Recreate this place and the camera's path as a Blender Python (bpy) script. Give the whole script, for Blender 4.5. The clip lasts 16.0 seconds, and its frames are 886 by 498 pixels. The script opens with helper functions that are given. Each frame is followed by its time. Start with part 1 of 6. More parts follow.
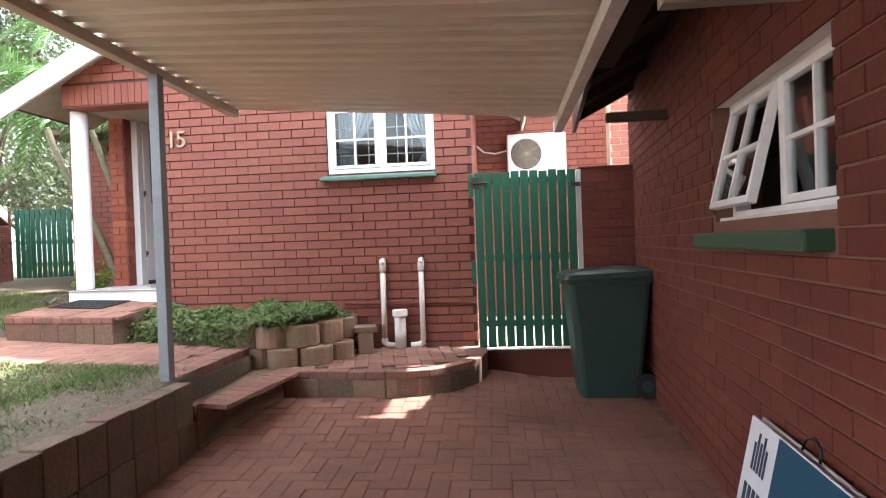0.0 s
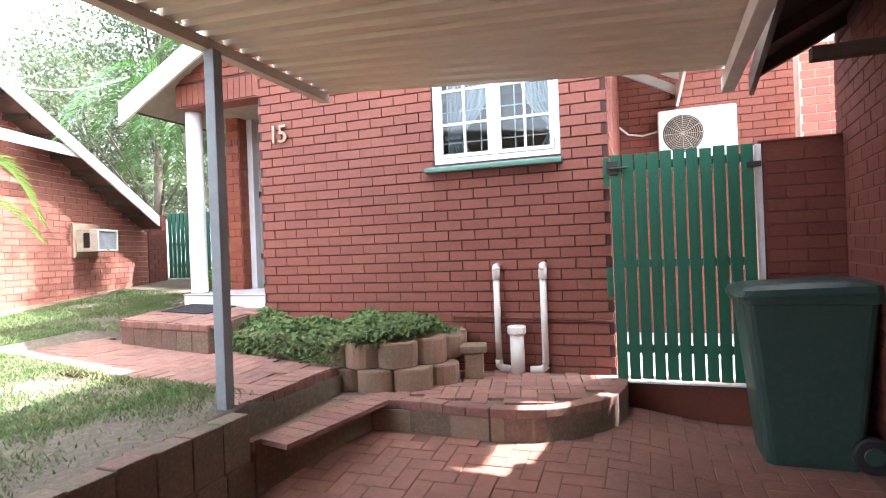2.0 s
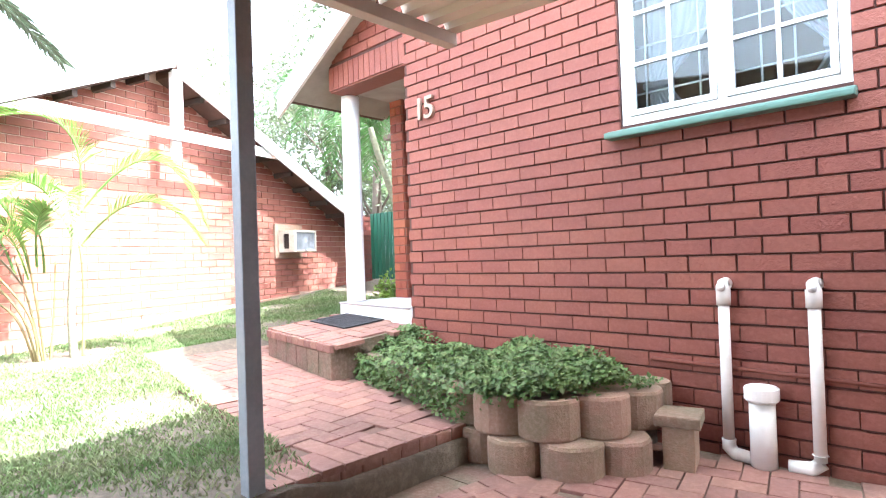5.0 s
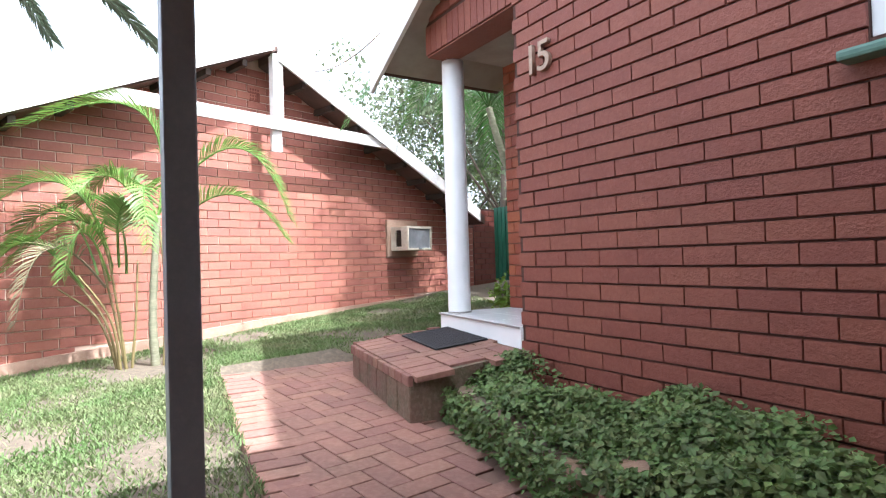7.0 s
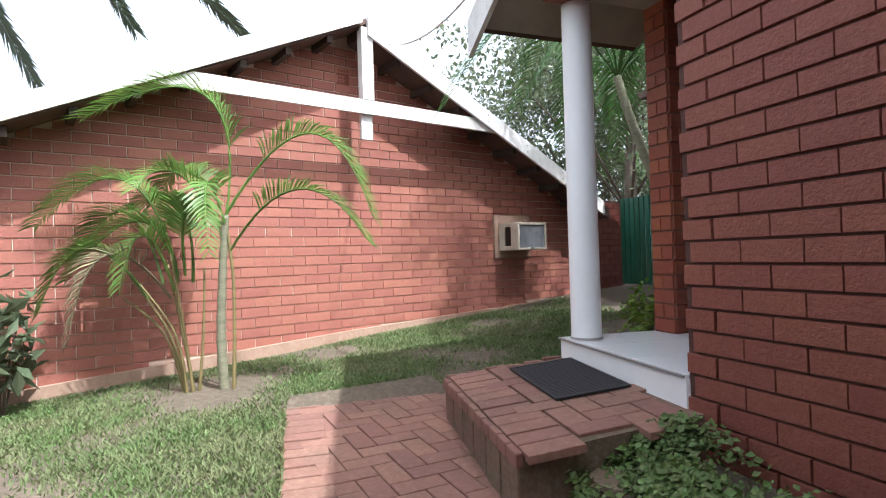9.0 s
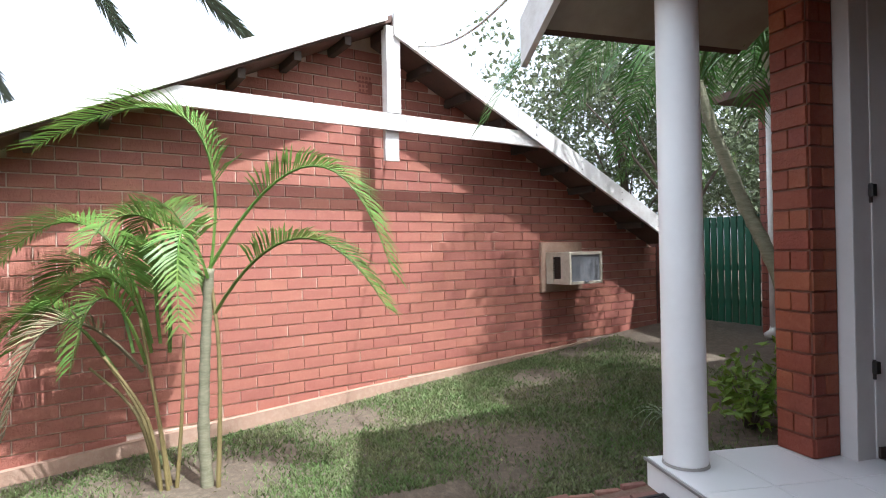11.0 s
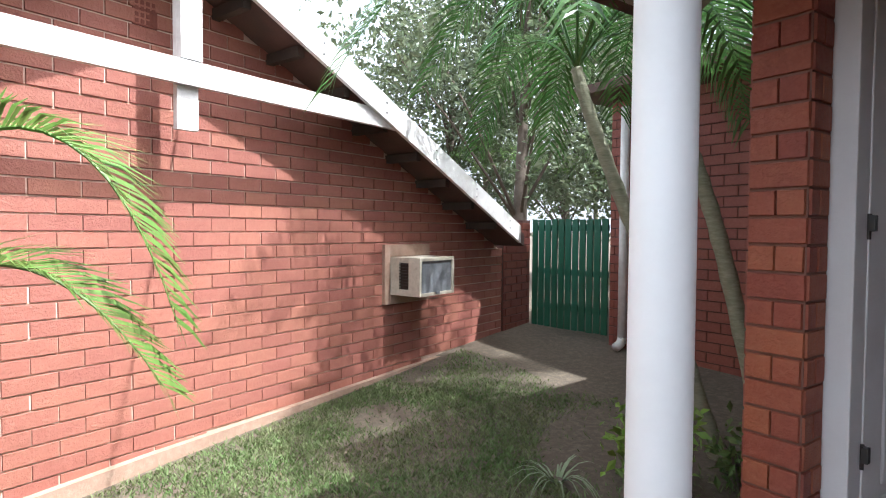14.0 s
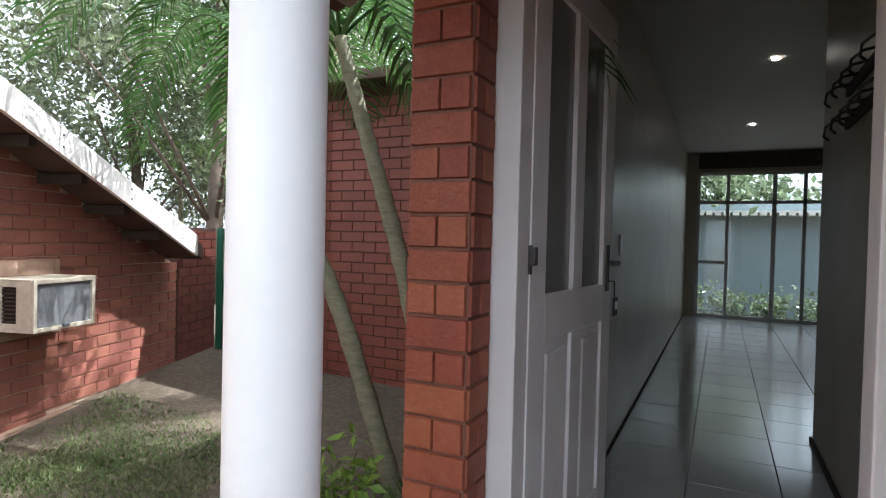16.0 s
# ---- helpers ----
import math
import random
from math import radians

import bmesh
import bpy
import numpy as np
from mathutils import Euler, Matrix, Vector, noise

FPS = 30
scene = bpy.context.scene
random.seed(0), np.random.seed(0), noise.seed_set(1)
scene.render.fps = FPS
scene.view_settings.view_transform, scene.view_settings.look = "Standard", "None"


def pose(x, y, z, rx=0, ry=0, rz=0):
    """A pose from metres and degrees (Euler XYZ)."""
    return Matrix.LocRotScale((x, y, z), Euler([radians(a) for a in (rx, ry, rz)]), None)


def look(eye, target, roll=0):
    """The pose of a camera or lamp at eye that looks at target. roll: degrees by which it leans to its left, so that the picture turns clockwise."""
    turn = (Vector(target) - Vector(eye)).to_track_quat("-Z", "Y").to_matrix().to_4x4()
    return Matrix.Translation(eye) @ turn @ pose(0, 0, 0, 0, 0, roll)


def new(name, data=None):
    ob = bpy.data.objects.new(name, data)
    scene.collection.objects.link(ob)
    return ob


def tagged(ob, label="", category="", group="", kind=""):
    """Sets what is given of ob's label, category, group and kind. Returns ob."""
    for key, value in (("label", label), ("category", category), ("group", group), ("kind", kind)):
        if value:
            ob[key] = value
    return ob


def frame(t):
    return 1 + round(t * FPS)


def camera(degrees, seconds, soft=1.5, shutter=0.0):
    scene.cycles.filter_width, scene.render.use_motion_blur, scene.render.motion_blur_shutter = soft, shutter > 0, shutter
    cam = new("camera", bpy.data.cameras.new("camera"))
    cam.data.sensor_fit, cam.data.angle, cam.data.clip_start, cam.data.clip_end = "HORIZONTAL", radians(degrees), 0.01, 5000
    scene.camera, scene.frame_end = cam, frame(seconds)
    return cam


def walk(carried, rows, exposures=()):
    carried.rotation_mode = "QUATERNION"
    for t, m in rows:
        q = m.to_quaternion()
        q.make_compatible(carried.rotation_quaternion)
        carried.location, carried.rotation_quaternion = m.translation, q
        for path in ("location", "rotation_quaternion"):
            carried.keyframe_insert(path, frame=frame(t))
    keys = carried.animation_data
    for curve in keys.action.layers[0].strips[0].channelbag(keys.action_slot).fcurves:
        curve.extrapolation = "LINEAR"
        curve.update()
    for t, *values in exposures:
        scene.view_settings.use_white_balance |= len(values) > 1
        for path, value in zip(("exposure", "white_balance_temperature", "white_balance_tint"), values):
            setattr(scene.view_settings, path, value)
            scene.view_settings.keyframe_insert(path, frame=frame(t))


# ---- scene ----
cam = camera(76.3, 16.0, soft=1.1)
# seconds, eye, target, roll
PATH = [
    (0, (-0.292, -0.365, 1.282), (-0.465, 1.627, 1.267), -2.1),
    (0.5, (-0.292, -0.149, 1.278), (-0.582, 1.83, 1.272), -2.1),
    (1, (-0.272, 0.113, 1.303), (-0.678, 2.072, 1.295), -2.2),
    (1.5, (-0.243, 0.37, 1.286), (-0.774, 2.298, 1.286), -2.2),
    (2, (-0.204, 0.616, 1.297), (-0.884, 2.497, 1.3), -2.2),
    (2.5, (-0.219, 0.858, 1.3), (-1.014, 2.693, 1.306), -2.2),
    (3, (-0.22, 1.112, 1.314), (-1.121, 2.897, 1.322), -2.2),
    (3.5, (-0.214, 1.351, 1.32), (-1.251, 3.061, 1.336), -2.1),
    (4, (-0.269, 1.602, 1.289), (-1.44, 3.223, 1.319), -2.0),
    (4.5, (-0.334, 1.865, 1.307), (-1.614, 3.401, 1.336), -2.0),
    (7, (-1.092, 2.971, 1.348), (-2.786, 4.033, 1.381), -1.7),
    (7.5, (-1.28, 3.114, 1.373), (-3.011, 4.116, 1.401), -1.8),
    (8, (-1.478, 3.254, 1.385), (-3.26, 4.162, 1.411), -1.8),
    (8.5, (-1.671, 3.375, 1.398), (-3.506, 4.169, 1.427), -1.9),
    (9, (-1.928, 3.45, 1.43), (-3.799, 4.157, 1.454), -1.8),
    (9.5, (-2.178, 3.545, 1.443), (-4.065, 4.207, 1.471), -1.6),
    (10, (-2.388, 3.641, 1.599), (-4.293, 4.248, 1.622), -1.5),
    (12.5, (-3.294, 3.849, 1.933), (-5.196, 4.469, 1.897), -0.7),
    (13, (-3.501, 3.939, 1.989), (-5.363, 4.665, 1.916), -0.0),
    (13.5, (-3.661, 3.996, 1.997), (-5.445, 4.898, 1.927), 0.1),
    (14, (-3.785, 3.998, 2.0), (-5.405, 5.169, 1.933), 0.4),
    (14.5, (-3.863, 4.012, 2.007), (-5.258, 5.444, 1.945), 0.8),
    (15, (-3.909, 4.177, 1.996), (-5.08, 5.799, 1.951), 1.3),
    (15.5, (-3.927, 4.367, 2.023), (-4.944, 6.089, 1.983), 1.4),
    (16, (-3.956, 4.583, 2.072), (-4.839, 6.377, 2.036), 1.4),
]
EXPOSURES = [(0, 3.22, 6000, 10), (1.5, 3.35, 5800, 9), (2.5, 3.65, 5600, 8), (3.5, 4.02, 5500, 7), (4.5, 4.2, 5500, 7), (5.5, 3.45, 5500, 8), (7.0, 2.5, 5600, 9), (8.0, 2.03, 5700, 9), (9.0, 1.64, 5700, 9), (10.0, 1.62, 5700, 9), (12.5, 1.7, 5700, 9), (14.0, 2.0, 5700, 8), (15.0, 2.32, 5700, 8), (16.0, 2.27, 5800, 8)]
walk(cam, [(t, look(eye, target, roll)) for t, eye, target, roll in PATH], EXPOSURES)

# ---- sky and sun ----
SUN_TO = Vector((0.55, 0.27, 1.0)).normalized()
world = bpy.data.worlds.new("sky")
scene.world = world
world.use_nodes = True
wn = world.node_tree
wn.nodes.clear()
sky = wn.nodes.new("ShaderNodeTexSky")
sky.sky_type = "NISHITA"
sky.sun_disc = False
sky.sun_elevation = math.asin(SUN_TO.z)
sky.sun_rotation = math.atan2(SUN_TO.x, SUN_TO.y)
sky.air_density, sky.dust_density, sky.ozone_density = 1.0, 10.0, 0.2
bg = wn.nodes.new("ShaderNodeBackground")
bg.inputs["Strength"].default_value = 0.15
wout = wn.nodes.new("ShaderNodeOutputWorld")
# bright white haze over the whole sky
pale = wn.nodes.new("ShaderNodeHueSaturation")
pale.inputs["Saturation"].default_value, pale.inputs["Value"].default_value = 0.45, 0.5
haze = wn.nodes.new("ShaderNodeMix")
haze.data_type, haze.blend_type = "RGBA", "ADD"
haze.inputs[0].default_value = 1.0
haze.inputs[7].default_value = (2.3, 2.35, 2.45, 1)
wn.links.new(sky.outputs[0], pale.inputs["Color"])
wn.links.new(pale.outputs[0], haze.inputs[6])
wn.links.new(haze.outputs[2], bg.inputs["Color"])
wn.links.new(bg.outputs[0], wout.inputs["Surface"])

sun = new("sun", bpy.data.lights.new("sun", "SUN"))
sun.data.energy, sun.data.angle, sun.data.color = 3.0, radians(0.7), (1.0, 0.97, 0.92)
# daylight of the rear garden, in the opening of the sliding doors
daylight = new("sliding_door_daylight", bpy.data.lights.new("sliding_door_daylight", "AREA"))
daylight.data.shape, daylight.data.size, daylight.data.size_y, daylight.data.energy = "RECTANGLE", 2.0, 2.1, 0.6
daylight.matrix_world = look((-3.25, 14.46, 2.1), (-3.25, 8.0, 1.7))
sun.matrix_world = look((0, 0, 20), Vector((0, 0, 20)) - SUN_TO)

# ---- materials ----
def material(name, base, rough=0.7, metal=0.0, second=None, scale=6.0, mix=0.5, third=None, scale3=40.0, mix3=0.3,
             bump=0.2, bump_scale=80.0, vary=0.0, stretch=(1, 1, 1), spec=0.4, translucent=0.0, rough_vary=0.1):
    """A surface with stains at one scale, grain at a second, relief, and a spread from piece to piece."""
    m = bpy.data.materials.new(name)
    m.use_nodes = True
    nt = m.node_tree
    b = nt.nodes["Principled BSDF"]
    b.inputs["Metallic"].default_value = metal
    b.inputs["Specular IOR Level"].default_value = spec
    tc = nt.nodes.new("ShaderNodeTexCoord")
    geo = nt.nodes.new("ShaderNodeNewGeometry")
    mp = nt.nodes.new("ShaderNodeMapping")
    mp.inputs["Scale"].default_value = stretch
    nt.links.new(geo.outputs["Position"], mp.inputs["Vector"])

    def noise_at(sc, detail=6.0):
        n = nt.nodes.new("ShaderNodeTexNoise")
        n.inputs["Scale"].default_value, n.inputs["Detail"].default_value = sc, detail
        n.inputs["Roughness"].default_value = 0.62
        nt.links.new(mp.outputs[0], n.inputs["Vector"])
        return n.outputs["Fac"]

    def ramp(fac, lo, hi):
        r = nt.nodes.new("ShaderNodeMapRange")
        r.inputs["From Min"].default_value, r.inputs["From Max"].default_value = lo, hi
        nt.links.new(fac, r.inputs["Value"])
        return r.outputs[0]

    def mixed(fac, amount, a, bcol):
        k = nt.nodes.new("ShaderNodeMath")
        k.operation = "MULTIPLY"
        k.inputs[1].default_value = amount
        nt.links.new(fac, k.inputs[0])
        x = nt.nodes.new("ShaderNodeMix")
        x.data_type = "RGBA"
        nt.links.new(k.outputs[0], x.inputs[0])
        if isinstance(a, tuple):
            x.inputs[6].default_value = (*a, 1)
        else:
            nt.links.new(a, x.inputs[6])
        x.inputs[7].default_value = (*bcol, 1)
        return x.outputs[2]

    col = base
    n1 = noise_at(scale)
    if second:
        col = mixed(ramp(n1, 0.38, 0.66), mix, col, second)
    n2 = noise_at(scale3)
    if third:
        col = mixed(ramp(n2, 0.45, 0.7), mix3, col, third)
    if vary:
        info = nt.nodes.new("ShaderNodeObjectInfo")
        add = nt.nodes.new("ShaderNodeMath")
        add.operation = "ADD"
        nt.links.new(info.outputs["Random"], add.inputs[0])
        nt.links.new(geo.outputs["Random Per Island"], add.inputs[1])
        fr = nt.nodes.new("ShaderNodeMath")
        fr.operation = "FRACT"
        nt.links.new(add.outputs[0], fr.inputs[0])
        mr = nt.nodes.new("ShaderNodeMapRange")
        mr.inputs["To Min"].default_value, mr.inputs["To Max"].default_value = 1 - vary, 1 + vary * 0.6
        nt.links.new(fr.outputs[0], mr.inputs["Value"])
        hsv = nt.nodes.new("ShaderNodeHueSaturation")
        if isinstance(col, tuple):
            hsv.inputs["Color"].default_value = (*col, 1)
        else:
            nt.links.new(col, hsv.inputs["Color"])
        nt.links.new(mr.outputs[0], hsv.inputs["Value"])
        hr = nt.nodes.new("ShaderNodeMapRange")
        hr.inputs["To Min"].default_value, hr.inputs["To Max"].default_value = 0.5 - vary * 0.04, 0.5 + vary * 0.04
        nt.links.new(fr.outputs[0], hr.inputs["Value"])
        nt.links.new(hr.outputs[0], hsv.inputs["Hue"])
        col = hsv.outputs[0]
    if isinstance(col, tuple):
        b.inputs["Base Color"].default_value = (*col, 1)
    else:
        nt.links.new(col, b.inputs["Base Color"])
    rr = nt.nodes.new("ShaderNodeMapRange")
    rr.inputs["To Min"].default_value, rr.inputs["To Max"].default_value = max(0.02, rough - rough_vary), min(1, rough + rough_vary)
    nt.links.new(n1, rr.inputs["Value"])
    nt.links.new(rr.outputs[0], b.inputs["Roughness"])
    if bump:
        nb = noise_at(bump_scale, 4.0)
        bp = nt.nodes.new("ShaderNodeBump")
        bp.inputs["Strength"].default_value, bp.inputs["Distance"].default_value = bump, 0.01
        nt.links.new(nb, bp.inputs["Height"])
        nt.links.new(bp.outputs[0], b.inputs["Normal"])
    if translucent:
        tr = nt.nodes.new("ShaderNodeBsdfTranslucent")
        if isinstance(col, tuple):
            tr.inputs["Color"].default_value = (*col, 1)
        else:
            nt.links.new(col, tr.inputs["Color"])
        ms = nt.nodes.new("ShaderNodeMixShader")
        ms.inputs[0].default_value = translucent
        nt.links.new(b.outputs[0], ms.inputs[1])
        nt.links.new(tr.outputs[0], ms.inputs[2])
        nt.links.new(ms.outputs[0], nt.nodes["Material Output"].inputs["Surface"])
    return m


def glass_material(name, tint=(0.9, 0.95, 0.95), rough=0.02):
    """Thin window glass: mostly clear, with a mirror coat by Fresnel."""
    m = bpy.data.materials.new(name)
    m.use_nodes = True
    nt = m.node_tree
    nt.nodes.clear()
    out = nt.nodes.new("ShaderNodeOutputMaterial")
    t = nt.nodes.new("ShaderNodeBsdfTransparent")
    t.inputs["Color"].default_value = (*tint, 1)
    g = nt.nodes.new("ShaderNodeBsdfGlossy")
    g.inputs["Roughness"].default_value = rough
    f = nt.nodes.new("ShaderNodeFresnel")
    f.inputs["IOR"].default_value = 1.5
    ms = nt.nodes.new("ShaderNodeMixShader")
    nt.links.new(f.outputs[0], ms.inputs[0])
    nt.links.new(t.outputs[0], ms.inputs[1])
    nt.links.new(g.outputs[0], ms.inputs[2])
    nt.links.new(ms.outputs[0], out.inputs["Surface"])
    return m


def glow_material(name, color, strength):
    m = bpy.data.materials.new(name)
    m.use_nodes = True
    b = m.node_tree.nodes["Principled BSDF"]
    b.inputs["Emission Color"].default_value = (*color, 1)
    b.inputs["Emission Strength"].default_value = strength
    return m


M = {}
M["brick"] = material("red face brick", (0.212, 0.062, 0.039), 0.6, second=(0.165, 0.048, 0.034), scale=1.3, mix=0.6,
                      third=(0.29, 0.11, 0.075), scale3=45, mix3=0.35, bump=0.6, bump_scale=75, vary=0.07)
M["brick_warm"] = material("orange-red face brick", (0.29, 0.075, 0.036), 0.6, second=(0.2, 0.05, 0.032), scale=2.2, mix=0.7,
                           third=(0.36, 0.13, 0.07), scale3=45, mix3=0.35, bump=0.6, bump_scale=75, vary=0.18)
# kept extra dark: deep shade by the driveway is put into this colour
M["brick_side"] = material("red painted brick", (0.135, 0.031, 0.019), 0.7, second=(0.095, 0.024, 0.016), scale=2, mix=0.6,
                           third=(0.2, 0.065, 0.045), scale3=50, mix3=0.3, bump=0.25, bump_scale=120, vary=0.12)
# paler brick for the sunlit walls, the sun's brightness put into its colour
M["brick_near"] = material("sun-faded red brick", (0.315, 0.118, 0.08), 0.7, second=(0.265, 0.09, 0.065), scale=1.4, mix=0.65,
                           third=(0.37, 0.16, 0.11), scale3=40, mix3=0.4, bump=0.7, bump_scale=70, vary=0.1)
# the shadow inside the raked joints is put into this dark tone
M["mortar_dark"] = material("dark raked mortar", (0.07, 0.032, 0.024), 0.95, second=(0.1, 0.05, 0.04), scale=8, bump=0.5, bump_scale=150)
M["mortar_side"] = material("brown mortar", (0.2, 0.1, 0.07), 0.9, second=(0.17, 0.08, 0.06), scale=5, bump=0.4, bump_scale=150)
# sandy tone lightened so the joints carry the sunlit brick edges
M["mortar_light"] = material("sandy mortar", (0.6, 0.46, 0.37), 0.9, second=(0.38, 0.26, 0.19), scale=6, bump=0.4, bump_scale=150)
M["paver"] = material("red clay paver", (0.225, 0.105, 0.078), 0.78, second=(0.15, 0.085, 0.06), scale=2.0, mix=0.75,
                      third=(0.34, 0.2, 0.16), scale3=35, mix3=0.35, bump=0.3, bump_scale=110, vary=0.16)
M["joint"] = material("sandy paving joint", (0.15, 0.082, 0.06), 0.95, second=(0.11, 0.08, 0.055), scale=5, bump=0.4)
M["drive_joint"] = material("silted driveway joint", (0.17, 0.082, 0.058), 0.9, second=(0.12, 0.065, 0.045), scale=1.6, mix=0.7, bump=0.3)
M["driveway"] = material("worn red driveway brick", (0.235, 0.1, 0.068), 0.62, second=(0.14, 0.072, 0.05), scale=1.3, mix=0.8,
                         third=(0.3, 0.17, 0.14), scale3=30, mix3=0.3, bump=0.25, bump_scale=90, vary=0.07)
M["block"] = material("mossy concrete retaining block", (0.16, 0.088, 0.062), 0.9, second=(0.08, 0.085, 0.045), scale=4, mix=0.75,
                      third=(0.26, 0.19, 0.15), scale3=45, mix3=0.4, bump=0.5, bump_scale=70, vary=0.2)
M["block_red"] = material("reddish cast concrete planter block", (0.25, 0.145, 0.098), 0.9, second=(0.15, 0.13, 0.07), scale=5, mix=0.7,
                          third=(0.33, 0.23, 0.18), scale3=60, mix3=0.4, bump=0.5, bump_scale=90, vary=0.15)
M["white"] = material("white gloss paint", (0.84, 0.84, 0.83), 0.4, second=(0.72, 0.71, 0.69), scale=3, mix=0.4,
                      third=(0.85, 0.85, 0.84), scale3=30, mix3=0.3, bump=0.08, bump_scale=40)
M["white_worn"] = material("weathered white timber paint", (0.74, 0.72, 0.69), 0.6, second=(0.5, 0.46, 0.42), scale=5, mix=0.5,
                           third=(0.35, 0.28, 0.22), scale3=22, mix3=0.2, bump=0.2, bump_scale=50)
M["cream"] = material("cream painted steel sheet", (0.64, 0.56, 0.46), 0.42, second=(0.54, 0.46, 0.36), scale=1.2, mix=0.6,
                      third=(0.56, 0.5, 0.42), scale3=12, mix3=0.3, bump=0.06, bump_scale=30, stretch=(0.3, 1, 1))
M["beam_cream"] = material("cream painted steel beam", (0.52, 0.45, 0.38), 0.5, second=(0.4, 0.33, 0.27), scale=3, mix=0.5, bump=0.1)
M["post_grey"] = material("grey painted steel post", (0.22, 0.235, 0.25), 0.45, second=(0.15, 0.16, 0.17), scale=6, mix=0.5,
                          third=(0.3, 0.3, 0.3), scale3=50, mix3=0.3, bump=0.12, bump_scale=60)
M["green"] = material("dark green painted timber", (0.018, 0.1, 0.056), 0.45, second=(0.012, 0.075, 0.042), scale=7, mix=0.6,
                      third=(0.05, 0.17, 0.1), scale3=60, mix3=0.25, bump=0.2, bump_scale=60, vary=0.12, stretch=(3, 3, 0.6))
M["sill_green"] = material("green painted sill tile", (0.12, 0.22, 0.175), 0.45, second=(0.08, 0.15, 0.115), scale=8, mix=0.5, bump=0.15)
M["sill_dark"] = material("dark green painted brick sill", (0.035, 0.075, 0.04), 0.55, second=(0.05, 0.1, 0.055), scale=8, mix=0.5, bump=0.3, bump_scale=60)
M["bin"] = material("dark green moulded plastic", (0.022, 0.048, 0.038), 0.45, second=(0.03, 0.06, 0.048), scale=5, mix=0.4,
                    third=(0.07, 0.09, 0.08), scale3=30, mix3=0.25, bump=0.08, bump_scale=60)
M["rubber"] = material("black rubber", (0.012, 0.012, 0.013), 0.6, second=(0.03, 0.03, 0.03), scale=9, bump=0.2)
M["mat"] = material("dark woven doormat", (0.03, 0.026, 0.032), 0.95, second=(0.05, 0.04, 0.045), scale=20, bump=0.6, bump_scale=260)
M["pvc"] = material("white plastic pipe", (0.74, 0.70, 0.64), 0.4, second=(0.55, 0.47, 0.38), scale=6, mix=0.45, bump=0.05)
M["tile_white"] = material("white glazed floor tile", (0.78, 0.78, 0.78), 0.18, second=(0.7, 0.7, 0.69), scale=3, mix=0.4, bump=0.03, vary=0.03)
M["grout"] = material("grey grout", (0.3, 0.28, 0.26), 0.9, bump=0.2)
M["soil"] = material("dry sandy soil", (0.098, 0.074, 0.052), 0.95, second=(0.08, 0.065, 0.045), scale=1.5, mix=0.75,
                     third=(0.24, 0.185, 0.13), scale3=25, mix3=0.4, bump=0.6, bump_scale=60)
M["plinth"] = material("sandy plaster plinth", (0.35, 0.225, 0.16), 0.9, second=(0.26, 0.16, 0.11), scale=4, mix=0.6, third=(0.5, 0.4, 0.3), scale3=30, mix3=0.3, bump=0.4)
M["yard"] = material("pale yard concrete", (0.5, 0.47, 0.43), 0.85, second=(0.36, 0.33, 0.29), scale=3, mix=0.6, bump=0.2)
M["far_wall"] = material("blue-grey plaster", (0.2, 0.24, 0.26), 0.8, second=(0.24, 0.28, 0.3), scale=2, bump=0.1)
M["grass"] = material("lawn grass", (0.12, 0.18, 0.055), 0.7, second=(0.23, 0.225, 0.115), scale=2.2, mix=0.75,
                      third=(0.05, 0.12, 0.02), scale3=9, mix3=0.5, bump=0, vary=0.35, translucent=0.25)
M["ivy"] = material("ground-cover leaf", (0.115, 0.18, 0.045), 0.55, second=(0.05, 0.095, 0.032), scale=5, mix=0.6,
                    third=(0.27, 0.27, 0.1), scale3=20, mix3=0.5, bump=0, vary=0.35, translucent=0.2)
M["leaf"] = material("tree leaf", (0.15, 0.18, 0.1), 0.3, second=(0.095, 0.13, 0.075), scale=1.2, mix=0.6,
                     third=(0.24, 0.26, 0.14), scale3=4, mix3=0.4, bump=0, vary=0.4, translucent=0.42)
M["palm_leaf"] = material("palm leaf", (0.13, 0.23, 0.045), 0.45, second=(0.08, 0.16, 0.03), scale=2, mix=0.6,
                          third=(0.24, 0.30, 0.07), scale3=6, mix3=0.5, bump=0, vary=0.3, translucent=0.3)
# darker copy of the palm leaf, with shade put into its green
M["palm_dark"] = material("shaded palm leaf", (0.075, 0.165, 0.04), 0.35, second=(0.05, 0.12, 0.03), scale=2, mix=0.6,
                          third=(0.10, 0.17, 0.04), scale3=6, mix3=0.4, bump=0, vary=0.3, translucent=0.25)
M["palm_grey"] = material("grey-green feather palm leaf", (0.07, 0.105, 0.06), 0.5, second=(0.05, 0.08, 0.045), scale=2, mix=0.6,
                          third=(0.1, 0.13, 0.08), scale3=6, mix3=0.4, bump=0, vary=0.25, translucent=0.2)
M["palm_dry"] = material("dry palm leaf", (0.25, 0.22, 0.12), 0.7, second=(0.16, 0.13, 0.08), scale=4, mix=0.6, bump=0, vary=0.3, translucent=0.2)
M["trunk"] = material("grey-green palm trunk", (0.20, 0.19, 0.12), 0.8, second=(0.11, 0.11, 0.06), scale=9, mix=0.7,
                      third=(0.33, 0.3, 0.22), scale3=25, mix3=0.4, bump=0.4, bump_scale=50, stretch=(1, 1, 4))
M["cane"] = material("yellow-brown palm cane", (0.19, 0.145, 0.06), 0.6, second=(0.12, 0.1, 0.03), scale=8, mix=0.6, bump=0.2, bump_scale=60)
